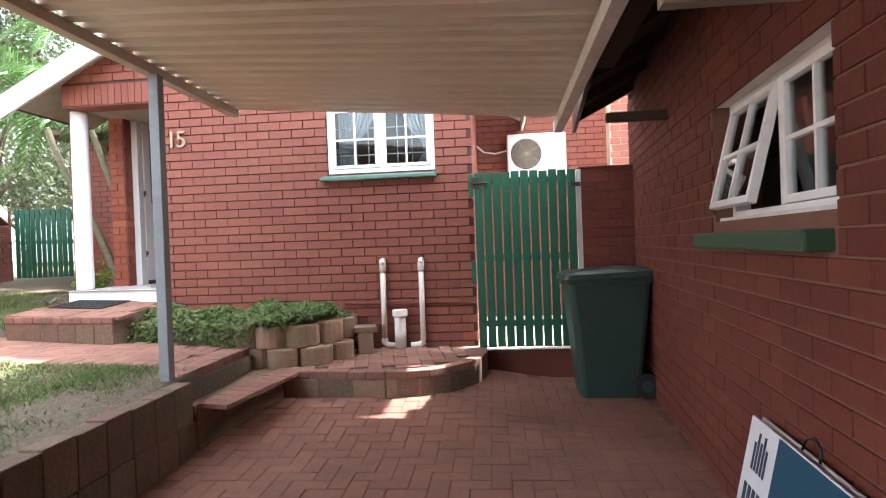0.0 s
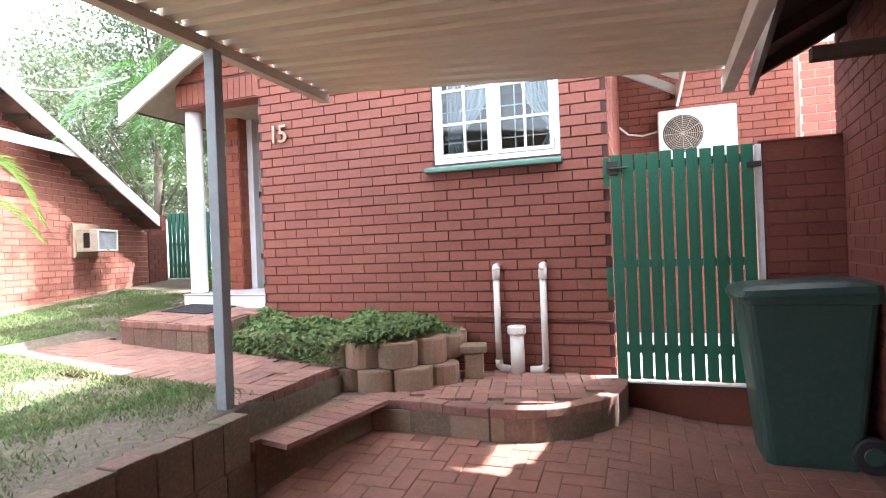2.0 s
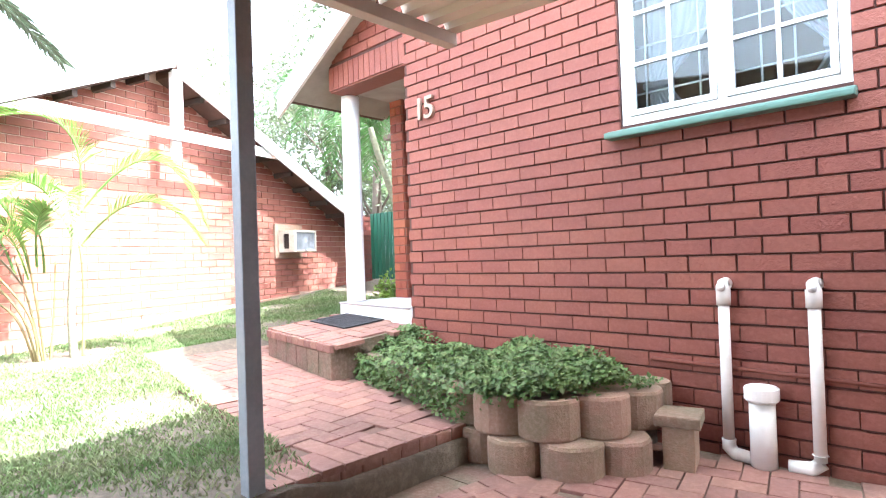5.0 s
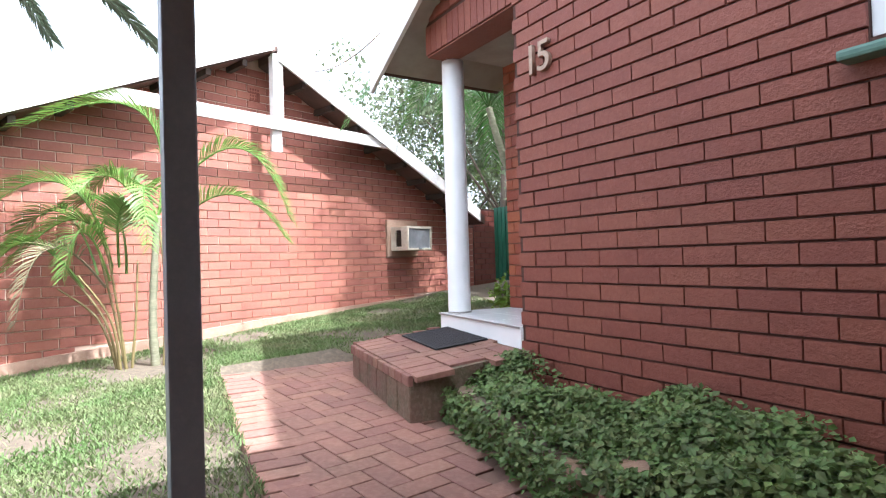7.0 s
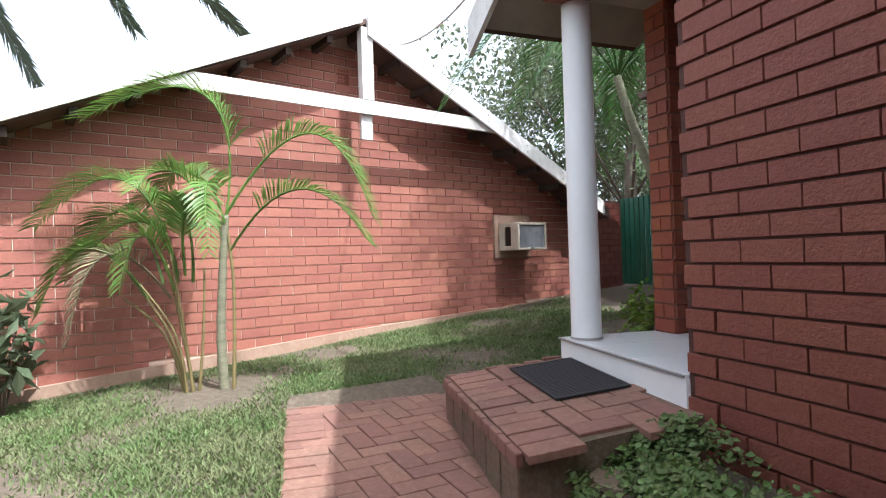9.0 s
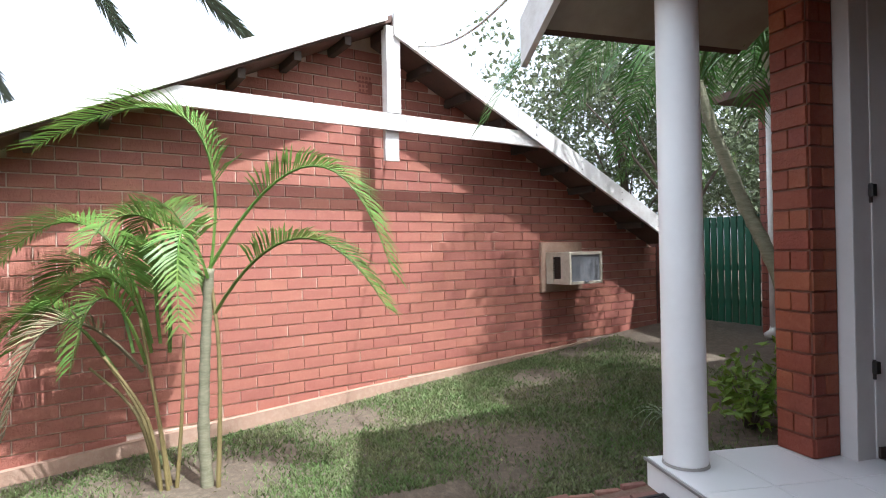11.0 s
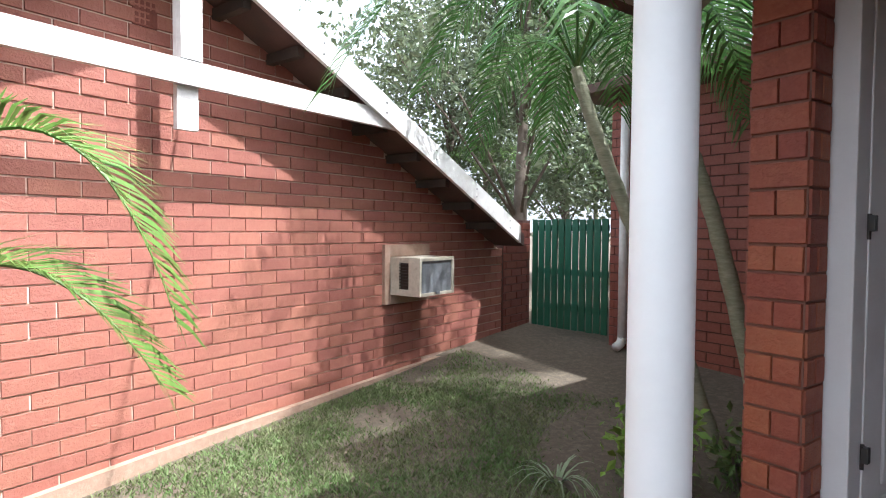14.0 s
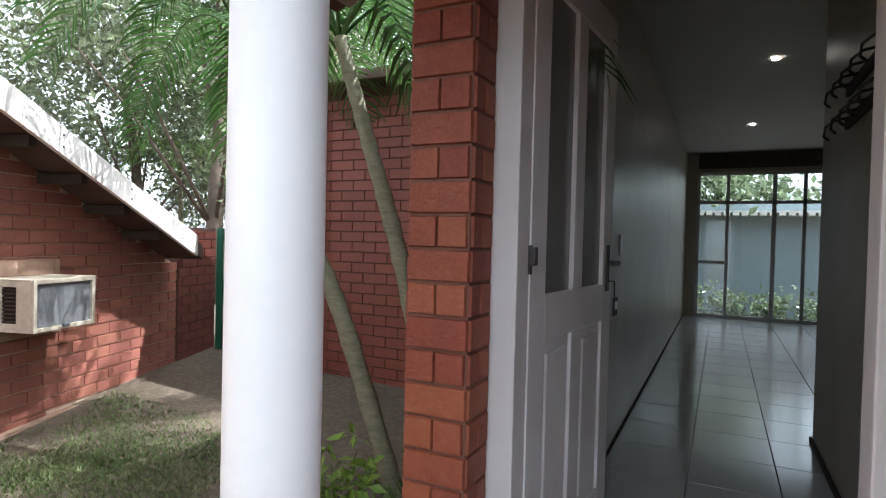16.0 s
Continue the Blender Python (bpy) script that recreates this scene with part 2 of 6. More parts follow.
M["bark"] = material("grey bark", (0.14, 0.11, 0.085), 0.9, second=(0.07, 0.055, 0.04), scale=6, mix=0.7, bump=0.6, bump_scale=40)
M["timber_dark"] = material("dark eave timber", (0.045, 0.032, 0.025), 0.85, second=(0.08, 0.055, 0.04), scale=6, mix=0.6, bump=0.3)
M["soffit"] = material("grey fibre-cement soffit", (0.36, 0.33, 0.28), 0.8, second=(0.22, 0.19, 0.16), scale=3, mix=0.6, bump=0.1)
M["roof_tile"] = material("brown roof tile", (0.12, 0.07, 0.055), 0.85, second=(0.07, 0.05, 0.045), scale=4, mix=0.6, bump=0.3, vary=0.2)
M["steel_dark"] = material("dark steel", (0.06, 0.06, 0.06), 0.45, metal=0.8, second=(0.1, 0.07, 0.05), scale=20, bump=0.1)
M["chrome"] = material("bright chrome", (0.6, 0.6, 0.6), 0.2, metal=1.0, bump=0)
M["bronze"] = material("aged bronze numeral", (0.36, 0.26, 0.19), 0.5, metal=0.5, second=(0.2, 0.14, 0.1), scale=30, bump=0.15)
M["ac_cream"] = material("aged cream plastic casing", (0.62, 0.56, 0.45), 0.5, second=(0.4, 0.33, 0.24), scale=9, mix=0.5,
                         third=(0.2, 0.15, 0.1), scale3=30, mix3=0.25, bump=0.1)
M["ac_white"] = material("white metal casing", (0.8, 0.8, 0.78), 0.4, second=(0.7, 0.69, 0.65), scale=5, mix=0.4, bump=0.05)
M["ac_grille"] = material("dusty grey grille", (0.17, 0.175, 0.19), 0.55, second=(0.3, 0.3, 0.3), scale=14, mix=0.5, bump=0.2)
M["door_white"] = material("aged white door paint", (0.70, 0.67, 0.65), 0.4, second=(0.58, 0.54, 0.51), scale=3, mix=0.5, bump=0.08)
M["plaster"] = material("cream wall paint", (0.38, 0.335, 0.26), 0.4, second=(0.32, 0.285, 0.22), scale=2, mix=0.4, bump=0.04)
M["door_glass"] = material("obscure door glass", (0.2, 0.2, 0.185), 0.16, second=(0.15, 0.15, 0.14), scale=3, mix=0.5, bump=0.15, bump_scale=45, spec=0.6, stretch=(1, 1, 0.15))
M["ceiling"] = material("white ceiling paint", (0.5, 0.47, 0.42), 0.7, second=(0.45, 0.42, 0.37), scale=2, mix=0.4, bump=0.03)
M["floor_tile"] = material("polished grey floor tile", (0.55, 0.55, 0.54), 0.14, second=(0.46, 0.46, 0.45), scale=2, mix=0.5, bump=0.02, vary=0.05, rough_vary=0.06)
M["curtain"] = material("sheer white curtain", (0.75, 0.76, 0.8), 0.9, second=(0.65, 0.66, 0.7), scale=6, mix=0.4, bump=0.1, translucent=0.4)
M["glass"] = glass_material("window glass")
M["alu"] = material("grey aluminium", (0.35, 0.35, 0.35), 0.4, metal=0.6, bump=0)
M["sign_white"] = material("white sign board", (0.7, 0.71, 0.73), 0.4, second=(0.6, 0.6, 0.62), scale=8, bump=0.05)
M["sign_blue"] = material("petrol blue sign print", (0.012, 0.07, 0.12), 0.4, second=(0.02, 0.09, 0.14), scale=8, bump=0.05)
M["sign_lime"] = material("lime green sign print", (0.22, 0.52, 0.03), 0.4, second=(0.25, 0.56, 0.05), scale=8, bump=0.05)
M["sign_ink"] = material("dark print", (0.03, 0.05, 0.08), 0.5, bump=0)
M["lamp_glow"] = glow_material("lit downlight", (1.0, 0.9, 0.75), 14.0)
M["terracotta"] = material("terracotta vent", (0.2, 0.06, 0.04), 0.85, second=(0.14, 0.05, 0.04), scale=20, bump=0.3)
M["yellow_leaf"] = material("yellow-green shrub leaf", (0.22, 0.32, 0.05), 0.45, second=(0.1, 0.2, 0.03), scale=10, mix=0.6, bump=0, vary=0.3, translucent=0.25)
M["strap_leaf"] = material("striped strap leaf", (0.28, 0.33, 0.2), 0.5, second=(0.12, 0.2, 0.08), scale=30, mix=0.6, bump=0, vary=0.2, translucent=0.2)

# ---- building tools ----
def link_mesh(name, mesh, material_=None, parent=None, label="", kind=""):
    ob = new(name, mesh)
    if material_ and not mesh.materials:
        mesh.materials.append(material_)
    if parent:
        ob.parent = parent
    if label:
        ob["label"] = label
    if kind:
        ob["kind"] = kind
    return ob


def part(name, bm, material_, parent=None, label="", kind="", smooth=False):
    mesh = bpy.data.meshes.new(name)
    bmesh.ops.recalc_face_normals(bm, faces=bm.faces)
    bm.to_mesh(mesh)
    bm.free()
    if smooth:
        mesh.polygons.foreach_set("use_smooth", [True] * len(mesh.polygons))
    return link_mesh(name, mesh, material_, parent, label, kind)


def array_mesh(name, verts, faces, material_, parent=None, label="", kind=""):
    """One mesh from a vertex array and an array of equal-sized faces."""
    mesh = bpy.data.meshes.new(name)
    v = np.asarray(verts, dtype=np.float32).reshape(-1, 3)
    f = np.asarray(faces, dtype=np.int32)
    mesh.vertices.add(len(v))
    mesh.vertices.foreach_set("co", v.ravel())
    mesh.loops.add(f.size)
    mesh.loops.foreach_set("vertex_index", f.ravel())
    mesh.polygons.add(len(f))
    mesh.polygons.foreach_set("loop_start", np.arange(len(f), dtype=np.int32) * f.shape[1])
    mesh.polygons.foreach_set("use_smooth", np.zeros(len(f), dtype=bool))
    mesh.update(calc_edges=True)
    mesh.validate()
    return link_mesh(name, mesh, material_, parent, label, kind)


def thing(name, m, label, category, group="", kind=""):
    e = new(name)
    e.empty_display_size = 0.1
    e.matrix_basis = m
    return tagged(e, label, category, group, kind)


def box(bm, x0, x1, y0, y1, z0, z1, bevel=0.0, m=None):
    r = bmesh.ops.create_cube(bm, size=1.0)
    vs = r["verts"]
    for v in vs:
        v.co = Vector((x0 + (v.co.x + 0.5) * (x1 - x0), y0 + (v.co.y + 0.5) * (y1 - y0), z0 + (v.co.z + 0.5) * (z1 - z0)))
    if bevel:
        es = list({e for v in vs for e in v.link_edges})
        out = bmesh.ops.bevel(bm, geom=es, offset=bevel, segments=2, affect="EDGES", profile=0.6)
        vs = list({v for f in out["faces"] for v in f.verts} | {v for v in vs if v.is_valid})
    if m is not None:
        bmesh.ops.transform(bm, matrix=m, verts=vs)
    return vs


def one_box(name, dims, mat, parent=None, bevel=0.004, label="", m=None, kind=""):
    bm = bmesh.new()
    box(bm, *dims, bevel=bevel, m=m)
    return part(name, bm, mat, parent, label, kind)


def tube(bm, pts, radii, sides=10, caps=True):
    """A tube along points, with a radius at each."""
    pts = [Vector(p) for p in pts]
    if not isinstance(radii, (list, tuple)):
        radii = [radii] * len(pts)
    rings = []
    ref = Vector((0.31, 0.17, 0.94)).normalized()
    for i, p in enumerate(pts):
        d = (pts[min(i + 1, len(pts) - 1)] - pts[max(i - 1, 0)]).normalized()
        a = d.cross(ref)
        if a.length < 0.05:
            a = d.cross(Vector((1, 0, 0)))
        a.normalize()
        b = d.cross(a)
        rings.append([bm.verts.new(p + (a * math.cos(k * math.tau / sides) + b * math.sin(k * math.tau / sides)) * radii[i]) for k in range(sides)])
    for r0, r1 in zip(rings, rings[1:]):
        for k in range(sides):
            bm.faces.new((r0[k], r0[(k + 1) % sides], r1[(k + 1) % sides], r1[k]))
    if caps:
        bm.faces.new(rings[0][::-1])
        bm.faces.new(rings[-1])


def one_tube(name, pts, radii, mat, parent=None, sides=10, label=""):
    bm = bmesh.new()
    tube(bm, pts, radii, sides)
    return part(name, bm, mat, parent, label, smooth=True)


def prism(bm, pts, place, d0, d1):
    """A slab between depths d0 and d1 whose outline is pts in (s, z); place(s, d, z) gives the world point."""
    a = [bm.verts.new(place(s, d0, z)) for s, z in pts]
    b = [bm.verts.new(place(s, d1, z)) for s, z in pts]
    bm.faces.new(a)
    bm.faces.new(b[::-1])
    for i in range(len(pts)):
        j = (i + 1) % len(pts)
        bm.faces.new((a[i], b[i], b[j], a[j]))


BRICK_L, BRICK_H, PITCH, COURSE = 0.2255, 0.0778, 0.232, 0.0855
_brick_cache = {}


def brick_shape(l, h, d, c=0.0025):
    v = [(0, 0, 0), (l, 0, 0), (l, 0, h), (0, 0, h), (c, -d, c), (l - c, -d, c), (l - c, -d, h - c), (c, -d, h - c)]
    f = [(4, 5, 6, 7), (0, 1, 5, 4), (1, 2, 6, 5), (2, 3, 7, 6), (3, 0, 4, 7)]
    return v, f


def brick_mesh(l, h, d, mat):
    key = (round(l, 2), round(h, 3), d, mat.name)
    if key not in _brick_cache:
        v, f = brick_shape(key[0], h, d)
        me = bpy.data.meshes.new("brick")
        me.from_pydata(v, [], f)
        me.materials.append(mat)
        _brick_cache[key] = me
    return _brick_cache[key]


LATER = []


def brick_wall(wall, o, u, spans, z0, z1, mat, depth=0.009, near=None, cap=300, shift=0.0):
    """Stretcher-bond bricks on the face of a wall. o, u: the face's origin and direction in plan, outside on the right of u.
    spans(z): the stretches of face at that height. near(s, z): bricks that become pieces of their own."""
    u = Vector((u[0], u[1], 0)).normalized()
    n = Vector((u.y, -u.x, 0))
    rng = random.Random(len(wall.name) * 7 + int(z0 * 100))
    ang = math.atan2(u.y, u.x)
    singles, joined = [], []
    row, z = 0, z0
    while z + BRICK_H <= z1 + 0.03:
        for a, b in spans(z + BRICK_H / 2):
            s = a - ((a + shift + (row % 2) * PITCH / 2) % PITCH)
            while s < b:
                l, r = max(s, a), min(s + BRICK_L, b)
                if r - l > 0.035:
                    (singles if near and near((l + r) / 2, z) else joined).append((l, z, r - l, rng.uniform(-0.0015, 0.0015)))
                s += PITCH
        row, z = row + 1, z + COURSE
    rng.shuffle(singles)
    joined += singles[cap:]
    for l, z, length, jit in singles[:cap]:
        ob = new("brick", brick_mesh(length, BRICK_H, depth, mat))
        ob.parent = wall
        p = Vector((o[0], o[1], 0)) + u * l + n * jit
        ob.matrix_basis = wall.matrix_basis.inverted() @ Matrix.Translation((p.x, p.y, z)) @ Matrix.Rotation(ang + rng.uniform(-0.002, 0.002), 4, "Z")
    if joined:
        vs, fs = [], []
        for l, z, length, jit in joined:
            v, f = brick_shape(length, BRICK_H, depth)
            k = len(vs)
            for x, y, zz in v:
                p = Vector((o[0], o[1], 0)) + u * (l + x) + n * (jit - y)
                vs.append((p.x, p.y, z + zz))
            fs += [[i + k for i in q] for q in f]
        ob = array_mesh("bricks", vs, fs, mat, wall, kind="stuff")
        ob.matrix_basis = wall.matrix_basis.inverted()


def setting(ob, label, category):
    return tagged(ob, label, category, kind="structure")

# ---- ground ----
def lawn_z(x, y):
    return 0.45 + 0.03 * (-2.4 - x) + 0.055 * max(y - 3, -3.0) + 0.012 * math.sin(x * 2.1) * math.cos(y * 1.7)


def path_z(x):
    return 0.467 + 0.028 * (-2.4 - x)


def make_ground():
    """One sheet: the raised lawn to the west of the retaining wall, the low driveway bed to the east, out to the horizon."""
    xs = [-600, -200, -60, -25, -14] + list(np.arange(-10, -2.45, 0.25)) + [-2.45, -2.34, -2.335, -2.2, 0, 1.5, 6, 20, 60, 200, 600]
    ys = [-600, -200, -60, -20, -8, -4] + list(np.arange(-2, 9.1, 0.25)) + [10, 12, 16, 30, 60, 200, 600]
    verts, faces = [], []
    for y in ys:
        for x in xs:
            if x > -2.34:
                z = -0.06
            elif -5.5 < x and 3.42 < y < 5.2:
                z = min(lawn_z(x, y), path_z(x)) - 0.06
            else:
                far = max(0.0, min(1.0, (max(abs(x), abs(y)) - 10) / 10))
                z = lawn_z(x, y) * (1 - far) + 0.3 * far
            verts.append((x, y, z))
    w = len(xs)
    for j in range(len(ys) - 1):
        for i in range(w - 1):
            faces.append((j * w + i, j * w + i + 1, (j + 1) * w + i + 1, (j + 1) * w + i))
    g = array_mesh("ground", verts, faces, M["soil"])
    g.data.polygons.foreach_set("use_smooth", [True] * len(g.data.polygons))
    return setting(g, "bare sandy soil ground under worn lawn", "ground")


make_ground()


def slab_from(name, pts, z0, z1, mat, label, category):
    bm = bmesh.new()
    prism(bm, [(x, y) for x, y in pts], lambda s, d, z: (s, z, d), z0, z1)
    return setting(part(name, bm, mat), label, category)


driveway = slab_from("driveway", [(-2.3, -6), (1.3, -6), (1.3, 5.0), (-2.3, 5.0)], -0.2, -0.005, M["drive_joint"], "worn red brick driveway under the carport roof", "driveway")


def drive_z(x, y):
    """The drive swells up against the landing."""
    a, b = min(1.0, max(0.0, (y - 2.9) / 1.15)), min(1.0, max(0.0, (0.35 - x) / 0.9))
    return 0.1 * a * a * (3 - 2 * a) * b * b * (3 - 2 * b)


gx, gy = [-2.29 + 0.12 * i for i in range(29)], [2.6 + 0.12 * i for i in range(21)]
array_mesh("bedding", [(x, min(y, 4.99), drive_z(x, y) - 0.0045) for y in gy for x in gx],
           [(j * 29 + i, j * 29 + i + 1, j * 29 + i + 30, j * 29 + i + 29) for j in range(20) for i in range(28)], M["drive_joint"], driveway)
path = slab_from("pavement_path", [(-2.41, 3.17), (-2.38, 4.30), (-3.6, 4.55), (-5.0, 4.72), (-5.5, 4.72), (-5.5, 3.75), (-4.3, 3.62), (-3.5, 3.52), (-3.0, 3.3)],
                 0.2, 0.44, M["joint"], "red brick garden path in herringbone", "path")
for v in path.data.vertices:
    if v.co.z > 0.4:
        v.co.z = path_z(v.co.x) - 0.012
porch_step = slab_from("step_slab", [(-4.86, 4.55), (-3.665, 4.362), (-3.58, 5.115), (-4.74, 5.24), (-4.78, 5.24)], 0.4, 0.745, M["block"], "raised brick step slab before the porch", "step")


def slab_z(y):
    return 0.752 + 0.1 * (y - 4.45)


for v in porch_step.data.vertices:
    if v.co.z > 0.6:
        v.co.z = slab_z(v.co.y) - 0.014
low_step = slab_from("step_low", [(-2.42, 3.15), (-2.23, 3.13), (-2.0, 4.032), (-2.42, 4.032)], -0.02, 0.285, M["block"], "low brick step up from the driveway", "step")
upper_landing = slab_from("landing", [(-2.42, 4.04), (-2.0, 4.04)] + [(x, y) for x, y in ((-1.8, 4.07), (-1.48, 4.03), (-1.16, 4.0), (-0.99, 4.01), (-0.82, 4.06), (-0.66, 4.15), (-0.51, 4.32), (-0.42, 4.49), (-0.37, 4.75), (-0.37, 5.0))] + [(-0.45, 5.12), (-2.42, 5.12)],
                          -0.02, 0.285, M["block"], "curved brick landing beside the steps", "landing")

# ---- own house ----
RIDGE_X, RIDGE_Z, PITCH_H = -1.25, 4.9, 0.53


def house_roof_z(x):
    return RIDGE_Z - PITCH_H * abs(x - RIDGE_X)


FX0, FX1, FLX = -3.66, -0.46, -4.66
LINTEL = 2.85
WX0, WX1, WZ0, WZ1 = -1.885, -0.815, 2.02, 2.965


def front(s, d, z):
    return (s, 5.12 + d, z)


bm = bmesh.new()
T = 0.22
prism(bm, [(FX0, -0.1), (WX0, -0.1), (WX0, house_roof_z(WX0)), (FLX, house_roof_z(FLX)), (FLX, LINTEL), (FX0, LINTEL)], front, 0, T)
prism(bm, [(WX0, -0.1), (WX1, -0.1), (WX1, WZ0), (WX0, WZ0)], front, 0, T)
prism(bm, [(WX0, WZ1), (WX1, WZ1), (WX1, house_roof_z(WX1)), (RIDGE_X, RIDGE_Z), (WX0, house_roof_z(WX0))], front, 0, T)
prism(bm, [(WX1, -0.1), (FX1, -0.1), (FX1, house_roof_z(FX1)), (WX1, house_roof_z(WX1))], front, 0, T)
wall_front = setting(part("wall_front", bm, M["mortar_dark"]), "red face brick house front wall with raked joints", "wall")


def front_spans(z):
    lo = FX0 if z < LINTEL + 0.22 else max(FLX, RIDGE_X - (RIDGE_Z - z) / PITCH_H)
    if z > LINTEL and z < LINTEL + 0.22:
        lo = FX0 - 0.0
    hi = min(FX1, RIDGE_X + (RIDGE_Z - z) / PITCH_H)
    if lo >= hi:
        return []
    if WZ0 - 0.03 < z < WZ1:
        return [(lo, WX0), (WX1, hi)]
    return [(lo, hi)]


# side wall of the house, the recess behind the gate, and the porch walls
bm = bmesh.new()
box(bm, -0.68, -0.46, 5.34, 7.55, -0.1, 4.35)
wall_east = setting(part("wall_east", bm, M["mortar_dark"]), "red brick side wall of the house behind the gate", "wall")
bm = bmesh.new()
box(bm, -0.46, 1.6, 7.55, 7.77, -0.1, 3.6)
wall_recess = setting(part("wall_recess", bm, M["mortar_dark"]), "red brick wall behind the outdoor unit", "wall")
bm = bmesh.new()
box(bm, -4.675, -4.507, 5.85, 6.16, 0.6, 3.3)
box(bm, -4.675, -4.49, 6.16, 8.5, 0.6, 3.3)
wall_pier = setting(part("wall_pier", bm, M["mortar_side"]), "red brick pier beside the front door", "wall")
bm = bmesh.new()
box(bm, -7.25, -4.70, 8.5, 8.72, 0.4, 3.3)
wall_back = setting(part("wall_back", bm, M["mortar_dark"]), "red brick rear wing wall beside the palms", "wall")
bm = bmesh.new()
box(bm, -3.60, -3.44, 5.34, 6.16, 0.6, 3.3)
wall_porch = setting(part("wall_porch", bm, M["mortar_dark"]), "red brick return wall of the porch", "wall")

# porch floor, a little askew to the house
bm = bmesh.new()
box(bm, 0.0, 1.118, 0.0, 0.90, -0.38, -0.008)
porch_floor = setting(part("floor_porch", bm, M["white"]), "white painted porch plinth with glazed tile top", "porch floor")
porch_floor.matrix_basis = Matrix.Translation((-4.77, 5.24, 0.936)) @ Matrix.Rotation(radians(-7.2), 4, "Z")
# porch ceiling
bm = bmesh.new()
box(bm, -4.66, -3.44, 5.34, 6.16, LINTEL + 0.03, LINTEL + 0.06)
setting(part("ceiling_porch", bm, M["soffit"]), "plain grey porch ceiling board", "ceiling")

# roof over the house front, two slopes with an overhang
bm = bmesh.new()
# the 1.2 wide and 4.64 forward pieces are unseen, added to block sun
for x0, x1, y0, y1 in ((-5.15, RIDGE_X, 4.935, 6.15), (0.91, RIDGE_X, 4.935, 5.15), (1.2, RIDGE_X, 5.15, 6.15), (0.91, RIDGE_X, 4.64, 4.895)):
    prism(bm, [(x0, house_roof_z(x0)), (x1, house_roof_z(x1)), (x1, house_roof_z(x1) + 0.1), (x0, house_roof_z(x0) + 0.1)], lambda s, d, z: (s, d, z), y0, y1)
box(bm, -5.15, 0.5, 6.15, 15.5, 3.62, 3.7)
setting(part("roof_house", bm, M["roof_tile"]), "brown tiled gable roof of the house, with unseen sun-blocking pieces", "roof")
bm = bmesh.new()
prism(bm, [(-5.1, house_roof_z(-5.1) - 0.02), (RIDGE_X, RIDGE_Z - 0.02), (RIDGE_X, RIDGE_Z - 0.005), (-5.1, house_roof_z(-5.1) - 0.005)], lambda s, d, z: (s, d, z), 4.94, 5.12)
prism(bm, [(-5.1, house_roof_z(-5.1) - 0.02), (-4.66, house_roof_z(-4.66) - 0.02), (-4.66, house_roof_z(-4.66) - 0.005), (-5.1, house_roof_z(-5.1) - 0.005)], lambda s, d, z: (s, d, z), 5.12, 6.15)
setting(part("ceiling_soffit", bm, M["soffit"]), "grey eave soffit boards under the gable", "soffit")
bm = bmesh.new()
for x0, x1 in ((-5.2, RIDGE_X), (0.86, RIDGE_X)):
    prism(bm, [(x0, house_roof_z(x0) - 0.12), (x1, house_roof_z(x1) - 0.12), (x1, house_roof_z(x1) + 0.11), (x0, house_roof_z(x0) + 0.11)], lambda s, d, z: (s, d, z), 4.90, 4.93)
setting(part("trim_barge", bm, M["white_worn"]), "white painted barge board on the house gable", "barge board")

# wing roof added and sized to shade the back gate and soil
bm = bmesh.new()
box(bm, -7.6, -4.6, 8.25, 12.0, 3.3, 3.38)
setting(part("roof_rear_wing", bm, M["roof_tile"]), "low brown roof of the rear wing, added to shade the back gate", "roof")
# unseen wall added behind the carport to cut light from the rear
bm = bmesh.new()
box(bm, -2.6, 1.9, -6.3, -6.1, -0.1, 2.9)
setting(part("wall_carport_end", bm, M["brick_side"]), "unseen plain wall added to block light behind the carport", "wall")

# ---- neighbouring house ----
NU = Vector((-0.292, 0.956, 0)).normalized()
NN = Vector((NU.y, -NU.x, 0))
NO = NN * -5.62
APEX_S, APEX_Z, NPITCH, APEX_L, NPITCH_L = 6.478, 3.475, 0.4632, 3.56, 0.467


def nb(s, d, z):
    p = NO + NU * s - NN * d
    return (p.x, p.y, z)


def nb_roof(s):
    return APEX_Z - NPITCH * (s - APEX_S) if s > APEX_S else APEX_L - NPITCH_L * (APEX_S - s)


neighbour = thing("neighbouring_house", Matrix(), "low red brick house with a white-trimmed gable beside the lawn", "house")
bm = bmesh.new()
prism(bm, [(1.0, 0.2), (10.15, 0.2), (10.15, nb_roof(10.15)), (APEX_S, APEX_Z), (APEX_S - 0.002, APEX_L), (1.0, nb_roof(1.0))], nb, 0, 0.22)
prism(bm, [(0.78, 0.2), (1.0, 0.2), (1.0, 1.0), (0.78, 1.0)], nb, 0, 6.0)
prism(bm, [(10.15, 0.2), (10.37, 0.2), (10.37, 1.72), (10.15, 1.72)], nb, 0, 6.0)
nb_wall = part("wall", bm, M["mortar_light"], neighbour)
bm = bmesh.new()
prism(bm, [(0.9, 0.05), (10.2, 0.6), (10.2, 0.885), (6.4, 0.755), (3.9, 0.615), (0.9, 0.5)], nb, -0.055, -0.001)
part("plinth", bm, M["plinth"], neighbour, "sand-coloured plinth ledge")
bm = bmesh.new()
prism(bm, [(10.0, nb_roof(10.0)), (APEX_S, APEX_Z), (APEX_S, APEX_Z + 0.12), (10.0, nb_roof(10.0) + 0.12)], nb, -0.36, 6.0)
